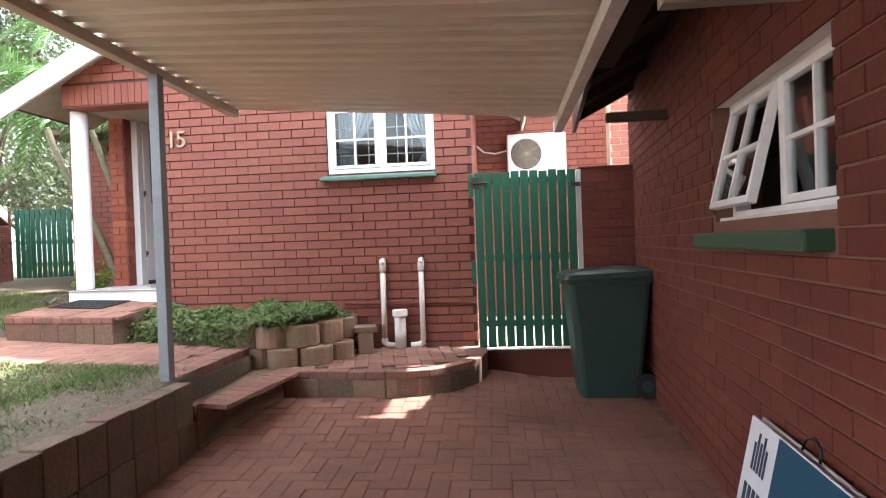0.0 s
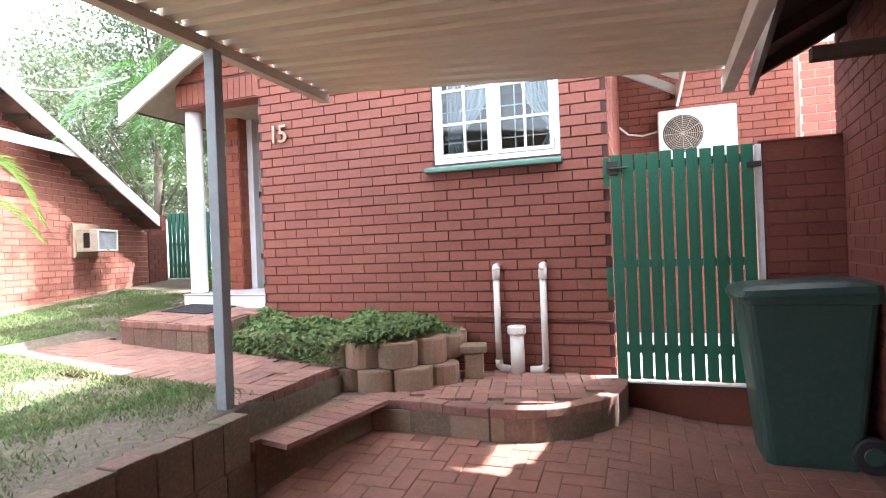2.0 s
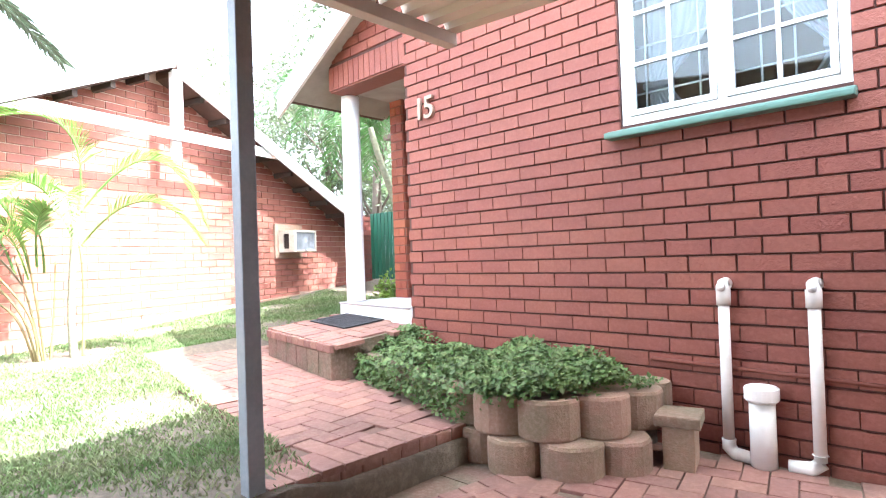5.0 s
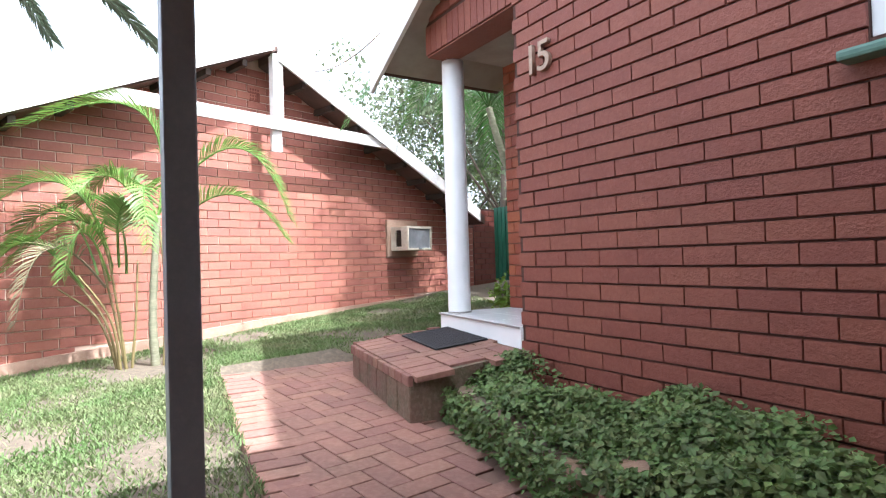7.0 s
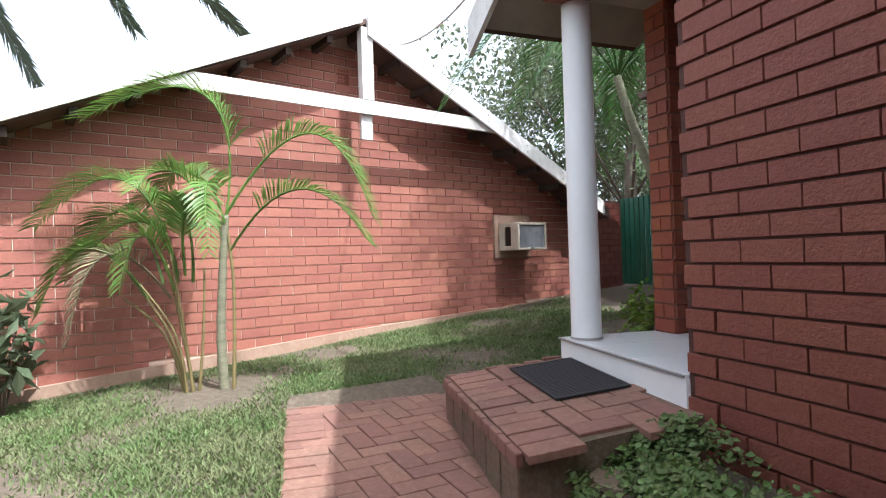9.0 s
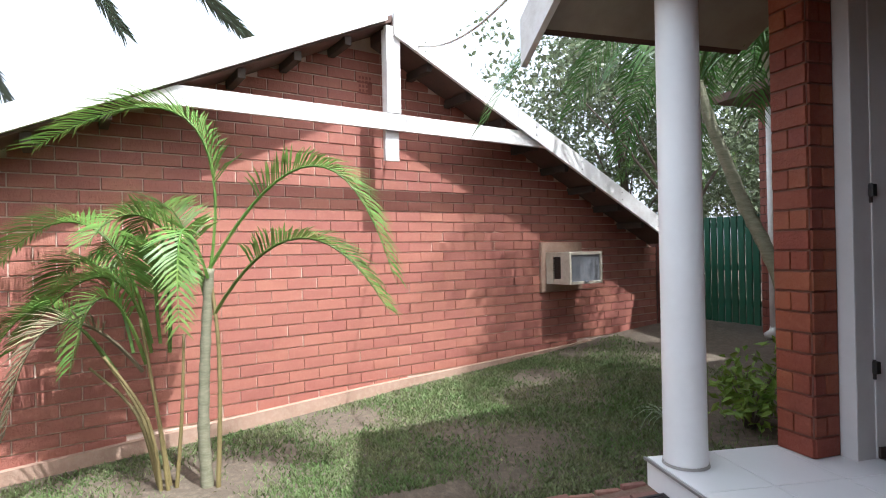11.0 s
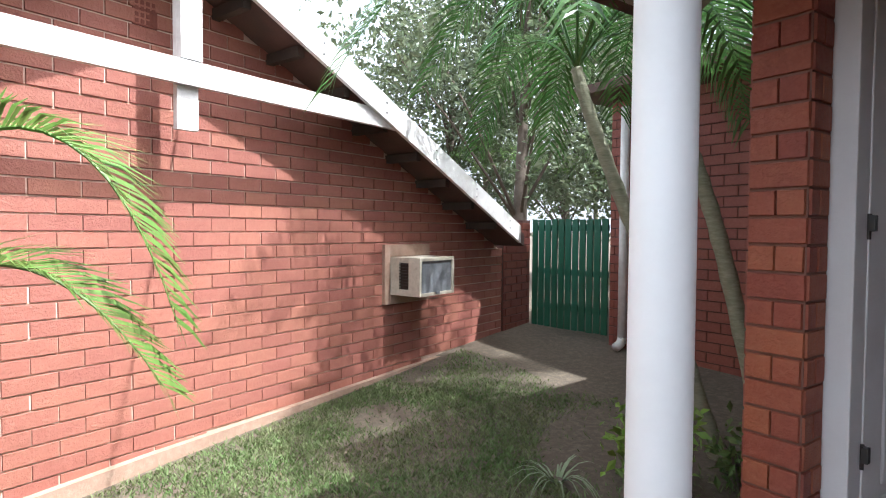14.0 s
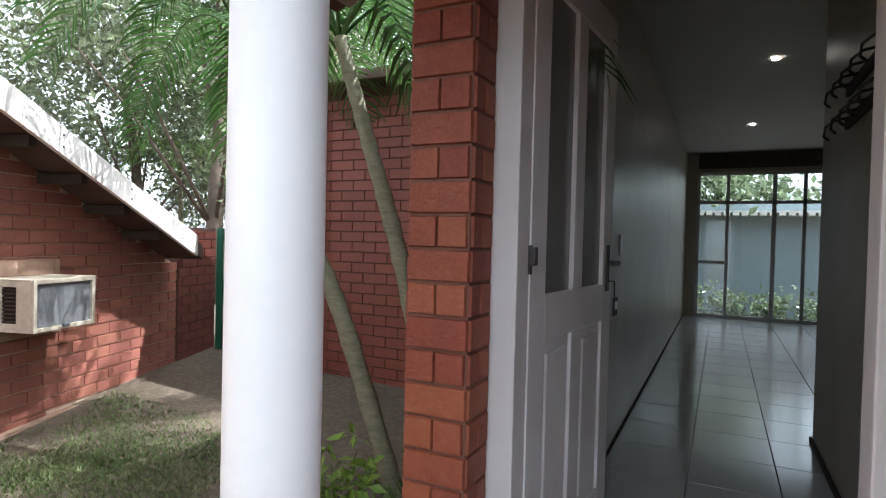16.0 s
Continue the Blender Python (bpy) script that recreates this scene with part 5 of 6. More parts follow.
for k in range(6):
    a = k * math.pi / 6
    one_tube("guard_spoke", [(0.25 - 0.2 * math.cos(a), -0.01, 0.30 - 0.2 * math.sin(a)), (0.25 + 0.2 * math.cos(a), -0.01, 0.30 + 0.2 * math.sin(a))], 0.0025, M["ac_cream"], ou, 4)
for x in (0.12, 0.64):
    one_box("bracket", (x, x + 0.04, 0.02, 0.27, -0.05, 0.0), M["steel_dark"], ou)
cabl = one_tube("wall_cable", [(-0.455, 7.4, 2.62), (-0.36, 7.53, 2.55), (-0.2, 7.53, 2.52), (-0.04, 7.5, 2.55)], 0.012, M["white_worn"], None, 6)
tagged(cabl, "pale insulated pipe to the outdoor unit", "pipe")

# eave timbers over the recess
ev = thing("recess_eave", Matrix(), "weathered rafters and white fascia over the recess", "eave")
for k in range(4):
    y = 5.5 + k * 0.6
    bm = bmesh.new()
    prism(bm, [(-0.46, 3.22), (0.16, 2.90), (0.16, 3.0), (-0.46, 3.33)], lambda s, d, z: (s, d, z), y, y + 0.05)
    part("rafter", bm, M["soffit"], ev)
one_box("fascia", (0.16, 0.19, 5.4, 7.55, 2.82, 3.05), M["white_worn"], ev)

# ---- driveway house: rafters, tie bars, gutter edge ----
rf = thing("driveway_eave", Matrix(), "dark exposed rafters under the driveway house roof", "eave")
for k in range(10):
    s = 0.3 + k * 0.62
    bm = bmesh.new()
    a = [bm.verts.new(rt(s + ds, d, z)) for ds, d, z in ((0, -0.5, 2.33), (0.05, -0.5, 2.33), (0.05, 0.35, 2.75), (0, 0.35, 2.75))]
    b = [bm.verts.new(v.co + Vector((0, 0, 0.085))) for v in a]
    bm.faces.new(a), bm.faces.new(b[::-1])
    for i in range(4):
        bm.faces.new((a[i], b[i], b[(i + 1) % 4], a[(i + 1) % 4]))
    part("rafter", bm, M["timber_dark"], rf)
bm = bmesh.new()
prism(bm, [(-0.05, 2.30), (9.0, 2.30), (9.0, 2.44), (-0.05, 2.44)], rt, -0.535, -0.505)
part("fascia", bm, M["timber_dark"], rf, "dark fascia board")
bm = bmesh.new()
prism(bm, [(0.0, 2.56), (9.0, 2.56), (9.0, 2.62), (0.0, 2.62)], rt, -0.03, -0.002)
part("wall_plate", bm, M["timber_dark"], rf)
for y, x0, x1, z, mat in ((3.5, 0.50, 1.0, 2.09, "timber_dark"), (1.5, 0.27, 0.77, 2.045, "soffit")):
    tb = one_box("tie_bar", (x0, x1, y - 0.03, y + 0.03, z - 0.03, z + 0.03), M[mat])
    tagged(tb, "painted timber tie bar from the wall to the carport" if mat == "soffit" else "dark timber tie bar from the wall to the carport", "tie bar", "tie bars")

# ---- downpipe on the rear wing, overhead cable ----
dp = thing("downpipe", Matrix.Translation((-7.06, 8.44, 0.95)), "white downpipe on the rear wing wall", "downpipe")
one_tube("pipe", [(0, 0, 0.0), (0, 0, 2.2)], 0.04, M["white_worn"], dp, 14)
one_tube("shoe", [(0, 0, 0.05), (0, -0.02, 0.0), (0, -0.09, -0.03)], 0.042, M["white_worn"], dp, 14)
pts = []
for k in range(15):
    f = k / 14
    a, b = Vector(nb(6.7, -0.36, 3.42)), Vector((-5.15, 5.0, 3.2))
    p = a.lerp(b, f)
    p.z -= 0.28 * 4 * f * (1 - f) * 0.5
    pts.append(p)
cb2 = one_tube("overhead_cable", pts, 0.008, M["white_worn"], None, 6)
tagged(cb2, "pale overhead cable sagging between the two houses", "cable")

# ---- plants ----
def leaf_arrays(centres, normals, sizes, rng, ratio=0.55):
    """Folded diamond leaves: four vertices and two triangles each, facing about the given normals."""
    n = len(centres)
    a = rng.normal(size=(n, 3))
    a -= normals * np.sum(a * normals, axis=1, keepdims=True)
    a /= np.linalg.norm(a, axis=1, keepdims=True) + 1e-9
    b = np.cross(normals, a)
    s = sizes[:, None]
    v = np.stack([centres - a * s, centres - b * s * ratio + normals * s * 0.18, centres + a * s, centres + b * s * ratio + normals * s * 0.18], axis=1)
    k = np.arange(n)[:, None] * 4
    f = np.concatenate([k + np.array([0, 1, 2]), k + np.array([0, 2, 3])])
    return v.reshape(-1, 3), f


def frond(parent, base, mid, tip, leaflet, n=40, mat=None, start=0.22, width=0.013, droop=0.35, seed=0, lift=0.25):
    """One feather palm leaf along a curve: a tapering rib with narrow leaflets on both sides."""
    rng = random.Random(seed)
    b, m, t = Vector(base), Vector(mid), Vector(tip)
    c = m * 2 - (b + t) * 0.5

    def at(f):
        return b * (1 - f) ** 2 + c * 2 * f * (1 - f) + t * f * f

    def tan(f):
        return ((c - b) * (1 - f) + (t - c) * f).normalized()

    vs, fs = [], []
    steps = 16
    for i in range(steps + 1):
        f = i / steps
        p, d = at(f), tan(f)
        s = d.cross(Vector((0, 0, 1)))
        s = s.normalized() if s.length > 0.05 else Vector((1, 0, 0))
        u = s.cross(d)
        r = 0.011 * (1 - 0.85 * f)
        vs += [p + s * r, p + u * r, p - s * r, p - u * r]
        if i:
            k = len(vs) - 8
            fs += [(k + j, k + (j + 1) % 4, k + 4 + (j + 1) % 4, k + 4 + j) for j in range(4)]
    for i in range(n):
        f = start + (1 - start) * (i + rng.uniform(-0.3, 0.3)) / (n - 1)
        f = min(max(f, start), 1.0)
        p, d = at(f), tan(f)
        s = d.cross(Vector((0, 0, 1)))
        s = s.normalized() if s.length > 0.05 else Vector((1, 0, 0))
        u = s.cross(d)
        for sg in (-1, 1):
            L = leaflet * (0.55 + 0.6 * math.sin(math.pi * min(1, 0.12 + 0.8 * f))) * rng.uniform(0.85, 1.1) * (1.0 - 0.35 * f)
            dr = (s * sg * 0.8 + d * (0.45 + 0.5 * f) + u * lift + Vector((rng.uniform(-.08, .08), rng.uniform(-.08, .08), rng.uniform(-.08, .08)))).normalized()
            q1 = p + dr * L * 0.5
            q2 = p + dr * L - Vector((0, 0, 1)) * L * droop * rng.uniform(0.6, 1.3)
            wv = d.cross(dr).cross(dr).normalized() * width * 0.5
            k = len(vs)
            vs += [p - wv * 0.5, p + wv * 0.5, q1 + wv, q1 - wv, q2 + wv * 0.12, q2 - wv * 0.12]
            fs += [(k, k + 1, k + 2, k + 3), (k + 3, k + 2, k + 4, k + 5)]
    inv = parent.matrix_basis.inverted()
    return array_mesh("frond", [tuple(inv @ v) for v in vs], fs, mat, parent)


def stem(parent, pts, r0, r1, mat, name="stem", rings=0):
    """A ringed palm stem through world points."""
    inv = parent.matrix_basis.inverted()
    P = [Vector(p) for p in pts]
    path, rad = [], []
    m = max(12, rings * 3)
    for i in range(m + 1):
        f = i / m * (len(P) - 1)
        k = min(int(f), len(P) - 2)
        g = f - k
        p0, p1, p2, p3 = P[max(k - 1, 0)], P[k], P[k + 1], P[min(k + 2, len(P) - 1)]
        p = 0.5 * ((2 * p1) + (p2 - p0) * g + (2 * p0 - 5 * p1 + 4 * p2 - p3) * g * g + (3 * p1 - p0 - 3 * p2 + p3) * g ** 3)
        r = r0 + (r1 - r0) * i / m
        if rings and i % 3 == 0:
            r *= 1.12
        path.append(inv @ p)
        rad.append(r)
    bm = bmesh.new()
    tube(bm, path, rad, 10)
    return part(name, bm, mat, parent, smooth=True)


# areca palm clump on the lawn before the neighbour's wall
PB = Vector((-6.03, 3.40, 0.57))
areca = thing("areca_palm", Matrix.Translation(PB), "multi-stemmed young areca palm on the lawn by the brick wall", "palm")
LAT, TOW = Vector((0.345, 0.94, 0)), Vector((0.94, -0.345, 0))


def pb(l, t, z):
    p = PB + LAT * l + TOW * t
    return (p.x, p.y, z)


stem(areca, [pb(0, 0, 0.5), pb(-0.02, 0, 0.9), pb(0.0, 0.0, 1.35), pb(0.03, 0, 1.75)], 0.033, 0.024, M["trunk"], rings=9)
stem(areca, [pb(0.06, 0.02, 0.52), pb(0.07, 0.0, 0.95), pb(0.07, 0.0, 1.35), pb(0.03, 0.0, 1.73)], 0.014, 0.009, M["cane"], "cane")
for k, (l0, l1, l2, zt) in enumerate(((-0.22, -0.30, -0.42, 1.45), (-0.26, -0.36, -0.62, 1.35), (-0.20, -0.24, -0.30, 1.5), (-0.28, -0.42, -0.72, 1.2), (-0.18, -0.14, -0.12, 1.4), (-0.24, -0.3, -0.5, 1.3))):
    stem(areca, [pb(l0, 0.03 * (k % 3 - 1), 0.52), pb(l1, 0.05 * (k % 3 - 1), 0.95), pb(l2, 0.1 * (k % 3 - 1), zt)], 0.012, 0.007, M["cane"], "cane")
AR = [((0.03, 0, 1.72), (-0.06, 0.05, 2.55), (-0.84, 0.1, 2.42), 0.36), ((0.03, 0, 1.75), (0.62, 0.05, 2.28), (1.03, 0.1, 1.72), 0.33),
      ((0.05, 0, 1.5), (0.55, 0.1, 1.9), (1.0, 0.15, 1.55), 0.3), ((0.03, 0.02, 1.7), (0.0, 0.22, 1.95), (0.08, 0.42, 1.5), 0.34),
      ((0.02, 0, 1.65), (-0.22, 0.15, 2.02), (-0.36, 0.4, 1.9), 0.3), ((-0.3, 0, 1.35), (-0.62, 0.05, 2.0), (-1.25, 0.0, 1.72), 0.34),
      ((-0.3, 0, 1.3), (-0.5, 0.1, 1.72), (-0.95, 0.15, 1.35), 0.27), ((-0.25, 0, 1.35), (-0.2, 0.1, 1.8), (-0.02, 0.2, 1.72), 0.28),
      ((-0.5, 0, 1.2), (-0.85, 0.1, 1.55), (-1.1, 0.2, 1.15), 0.27), ((-0.35, 0, 1.2), (-0.6, 0.3, 1.5), (-0.75, 0.45, 1.0), 0.27),
      ((-0.2, 0, 1.3), (-0.35, -0.15, 1.85), (-0.75, -0.3, 1.85), 0.3), ((-0.3, 0.05, 1.25), (-0.42, 0.2, 1.62), (-0.5, 0.35, 1.3), 0.26),
      ((-0.4, 0, 1.3), (-0.7, -0.1, 1.8), (-1.1, -0.2, 1.5), 0.3), ((0.0, 0, 1.6), (-0.3, -0.2, 2.1), (-0.6, -0.35, 1.9), 0.32)]
for k, (b, m_, t, L) in enumerate(AR):
    frond(areca, pb(*b), pb(*m_), pb(*t), L * (0.6 if k == 3 else 0.85), 36 if k in (3, 4, 9, 11) else 70, M["palm_leaf"] if k not in (3, 9) else M["palm_dry"] if k == 9 else M["palm_leaf"], seed=k, width=0.0115, droop=0.16, lift=0.3)

# palms beside the porch
def palm(name, label, trunk_pts, r0, r1, fronds, length, leaflet, mat, seed, group="", tilt=(0.15, 0.9)):
    top = Vector(trunk_pts[-1])
    p = thing(name, Matrix.Translation(trunk_pts[0]), label, "palm", group)
    stem(p, trunk_pts, r0, r1, M["trunk"], "trunk", rings=14)
    rng = random.Random(seed)
    for k in range(fronds):
        a = k * 2.4 + rng.uniform(-0.3, 0.3)
        e = rng.uniform(*tilt)
        L = length * rng.uniform(0.8, 1.15)
        d = Vector((math.cos(a), math.sin(a), 0))
        mid = top + d * L * 0.5 * math.cos(e) + Vector((0, 0, L * 0.5 * math.sin(e) + 0.12 * L))
        tip = top + d * L * 0.95 * math.cos(e * 0.6) + Vector((0, 0, L * (math.sin(e) * 0.6 - 0.38)))
        frond(p, top, mid, tip, leaflet * rng.uniform(0.85, 1.1), 46, mat, seed=seed * 50 + k, width=0.016, droop=0.3)
    return p


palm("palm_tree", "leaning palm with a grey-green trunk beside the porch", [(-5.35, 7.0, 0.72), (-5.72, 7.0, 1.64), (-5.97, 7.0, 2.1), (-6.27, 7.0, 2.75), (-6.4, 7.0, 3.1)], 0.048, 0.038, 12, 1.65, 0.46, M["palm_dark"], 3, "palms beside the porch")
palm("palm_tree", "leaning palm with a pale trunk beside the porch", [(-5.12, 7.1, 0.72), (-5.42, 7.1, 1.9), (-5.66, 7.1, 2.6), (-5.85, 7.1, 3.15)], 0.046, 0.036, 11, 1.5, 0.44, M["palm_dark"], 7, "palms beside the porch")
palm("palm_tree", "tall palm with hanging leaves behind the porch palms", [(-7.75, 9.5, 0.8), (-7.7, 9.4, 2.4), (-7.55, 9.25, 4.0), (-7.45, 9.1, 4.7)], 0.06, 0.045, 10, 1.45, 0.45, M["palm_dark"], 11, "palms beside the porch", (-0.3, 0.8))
tall = palm("palm_tree", "tall feather palm over the lawn with drooping leaf tips", [(-5.2, -1.0, 0.3), (-5.35, -0.9, 2.0), (-5.7, -0.4, 4.2), (-5.8, -0.2, 5.3)], 0.13, 0.09, 9, 3.2, 0.34, M["palm_grey"], 17, "", (0.2, 0.9))
for k, (tip, rise) in enumerate((((-7.144, 3.61, 3.43), 0.35), ((-7.58, 2.69, 3.56), 0.75), ((-7.48, 2.0, 2.9), 0.8))):
    crown_at = Vector((-5.8, -0.2, 5.3))
    frond(tall, crown_at, (crown_at + Vector(tip)) * 0.5 + Vector((0, 0, rise)), tip, 0.36, 200, M["palm_grey"], seed=600 + k, width=0.032, droop=0.15, lift=0.1)
for k, (x, y, h) in enumerate(((-11.5, 14.0, 3.2), (-13.2, 15.5, 3.6), (-10.2, 16.0, 3.0), (-14.5, 13.0, 3.4))):
    palm("palm_tree", "distant slender palm behind the back gate", [(x, y, 0.6), (x + 0.1, y, h * 0.6), (x, y, h)], 0.07, 0.05, 9, 1.5, 0.45, M["palm_leaf"], 23 + k, "distant palms")


# broadleaf trees behind the houses
def tree(name, label, base, height, crown, leaves, size, seed, group="background trees", low=0.35):
    rng = np.random.default_rng(seed)
    r_ = random.Random(seed)
    t = thing(name, Matrix.Translation(base), label, "tree", group)
    bm = bmesh.new()
    top = Vector((0.3 * r_.uniform(-1, 1), 0.3 * r_.uniform(-1, 1), height * 0.8))
    tube(bm, [(0, 0, -0.3), (0.05, 0.03, height * 0.25), top * 0.6, top], [0.15, 0.12, 0.07, 0.03], 9)
    part("trunk", bm, M["bark"], t, smooth=True)
    clumps = []
    for k in range(44):
        a, f = r_.uniform(0, math.tau), r_.uniform(low, 1.0)
        rad = crown * math.sin(math.pi * min(0.93, 0.25 + 0.7 * f)) * r_.uniform(0.35, 1.0)
        end = Vector((rad * math.cos(a), rad * math.sin(a), height * (0.25 + 0.75 * f)))
        clumps.append(end)
        if k < 12:
            bm = bmesh.new()
            st = top * max(0.25, f - 0.25)
            tube(bm, [st, st.lerp(end, 0.5) + Vector((0, 0, 0.15)), end], [0.035, 0.022, 0.008], 6)
            part("limb", bm, M["bark"], t, smooth=True)
    per = leaves // len(clumps)
    cs = []
    for c in clumps:
        pts = rng.normal(size=(per, 3)) * np.array([0.42, 0.42, 0.3]) * crown * 0.42
        sub = rng.integers(0, 9, per)
        offs = rng.normal(size=(9, 3)) * crown * 0.2
        cs.append(np.array(c)[None] + pts * 0.55 + offs[sub])
    cs = np.concatenate(cs)
    nr = rng.normal(size=cs.shape) + np.array([0, 0, 0.6])
    nr /= np.linalg.norm(nr, axis=1, keepdims=True)
    v, f = leaf_arrays(cs, nr, size * rng.uniform(0.6, 1.2, len(cs)), rng)
    array_mesh("crown", v, f, M["leaf"], t, kind="stuff")
    return t


tree("broadleaf_tree", "tall leafy tree behind the neighbouring house", (-11.0, 10.8, 0.6), 7.6, 2.6, 20000, 0.062, 5)
tree("broadleaf_tree", "leafy tree beyond the back gate", (-10.2, 13.5, 0.6), 6.2, 2.6, 16000, 0.065, 8, low=0.12)
tree("broadleaf_tree", "dense leafy tree beyond the garden", (-14.5, 12.0, 0.6), 6.5, 2.8, 14000, 0.075, 13, low=0.12)
tree("broadleaf_tree", "leafy tree behind the rear wing", (-7.2, 14.5, 0.6), 6.5, 2.6, 13000, 0.065, 19, low=0.12)
tree("broadleaf_tree", "leafy tree far beyond the garden", (-15.5, 17.0, 0.5), 7.0, 3.2, 15000, 0.09, 29, low=0.1)
tree("broadleaf_tree", "leafy tree beyond the far yard wall", (-4.5, 21.0, 0.5), 5.0, 2.4, 6000, 0.12, 31, low=0.2)


def shrub(name, label, x, y, z, r, h, n, size, mat, seed):
    rng = np.random.default_rng(seed)
    t = thing(name, Matrix.Translation((x, y, z)), label, "shrub")
    tips = []
    for k in range(9):
        a = k * 2.4
        q = Vector((r * 0.7 * math.cos(a) * rng.uniform(0.4, 1), r * 0.7 * math.sin(a) * rng.uniform(0.4, 1), h * rng.uniform(0.55, 1.0)))
        tips.append(q)
        bm = bmesh.new()
        tube(bm, [(0, 0, -0.02), q * 0.5 + Vector((0, 0, 0.05)), q], [0.008, 0.006, 0.003], 5)
        part("twig", bm, M["bark"], t, smooth=True)
    c = np.array([list(tips[i % 9]) for i in range(n)]) * rng.uniform(0.45, 1.05, (n, 1)) + rng.normal(size=(n, 3)) * r * 0.22
    c[:, 2] = np.maximum(c[:, 2], 0.02)
    nr = rng.normal(size=c.shape) + np.array([0, 0, 0.9])
    nr /= np.linalg.norm(nr, axis=1, keepdims=True)
    v, f = leaf_arrays(c, nr, size * rng.uniform(0.6, 1.2, n), rng, 0.45)
    array_mesh("leaves", v, f, mat, t, kind="stuff")


shrub("garden_shrub", "bushy yellow-green shrub beside the porch", -5.42, 6.45, 0.68, 0.28, 0.5, 420, 0.04, M["yellow_leaf"], 41)
shrub("garden_shrub", "small green shrub under the porch palms", -5.1, 6.75, 0.70, 0.22, 0.34, 260, 0.035, M["ivy"], 43)
shrub("garden_shrub", "dark-leaved shrub by the neighbouring wall", -6.15, 2.1, 0.45, 0.3, 0.85, 160, 0.085, M["leaf"], 47)
for k in range(4):
    shrub("garden_shrub", "dark clipped shrub below the far yard wall", -4.6 + k * 0.75, 17.2, 0.55, 0.5, 0.6, 300, 0.07, M["leaf"], 81 + k)
# strap-leaved plant
sp = thing("spider_plant", Matrix.Translation((-5.75, 6.15, 0.68)), "pale strap-leaved plant at the lawn edge", "plant")
rr_ = random.Random(5)
for k in range(26):
    a, L = rr_.uniform(0, math.tau), rr_.uniform(0.2, 0.36)
    d = Vector((math.cos(a), math.sin(a), 0))
    s = Vector((-d.y, d.x, 0)) * 0.007
    vs, fs = [], []
    for i in range(6):
        f = i / 5
        p = d * L * f * 0.9 + Vector((0, 0, L * (1.3 * f - 1.25 * f * f)))
        w = s * (1 - 0.85 * f)
        vs += [tuple(p - w), tuple(p + w)]
        if i:
            fs.append((2 * i - 2, 2 * i - 1, 2 * i + 1, 2 * i))
    array_mesh("leaf", vs, fs, M["strap_leaf"], sp)

# planter with ground cover
PLANT = [(-3.72, 4.60), (-2.45, 4.28), (-2.2, 4.20), (-1.95, 4.28), (-1.76, 4.48), (-1.66, 4.78), (-1.64, 5.06), (-2.1, 5.08), (-3.62, 5.08)]
planter = slab_from("planter_bed", [(-3.70, 4.66), (-2.42, 4.40), (-2.2, 4.34), (-1.98, 4.40), (-1.84, 4.55), (-1.74, 4.8), (-1.74, 5.11), (-3.64, 5.11)], 0.28, 0.63, M["soil"], "raised planter bed of dark soil", "planter bed")
edge = thing("planter_edging", Matrix(), "rounded concrete planter blocks stacked round the bed", "planter edging")


def round_block(x, y, z0, z1, r, mat):
    bm = bmesh.new()
    n = 18
    rings = []
    for z, k in ((z0, 0.97), (z0 + 0.01, 1.0), (z1 - 0.015, 1.0), (z1, 0.95)):
        rings.append([bm.verts.new((x + r * k * math.cos(i * math.tau / n) * (1 + 0.03 * math.sin(i * 2.3)), y + r * k * math.sin(i * math.tau / n), z)) for i in range(n)])
    for r0, r1 in zip(rings, rings[1:]):
        for i in range(n):
            bm.faces.new((r0[i], r0[(i + 1) % n], r1[(i + 1) % n], r1[i]))
    bm.faces.new(rings[-1])
    part("block", bm, mat, edge)


for x, y, r in ((-2.42, 4.42, 0.135), (-2.21, 4.37, 0.135), (-1.97, 4.42, 0.14), (-1.80, 4.60, 0.13), (-1.73, 4.83, 0.125), (-1.73, 5.0, 0.1)):
    round_block(x, y, 0.455, 0.645 + random.uniform(-0.01, 0.01), r + 0.012, M["block_red"])
for x, y, r in ((-2.10, 4.33, 0.13), (-1.86, 4.43, 0.14), (-1.71, 4.62, 0.13), (-2.34, 4.38, 0.13)):
    round_block(x, y, 0.285, 0.452, r + 0.012, M["block_red"])
for k in range(6):
    round_block(-2.66 - k * 0.215, 4.47 + k * 0.052, 0.42, 0.635 + k * 0.006, 0.115, M["block"])


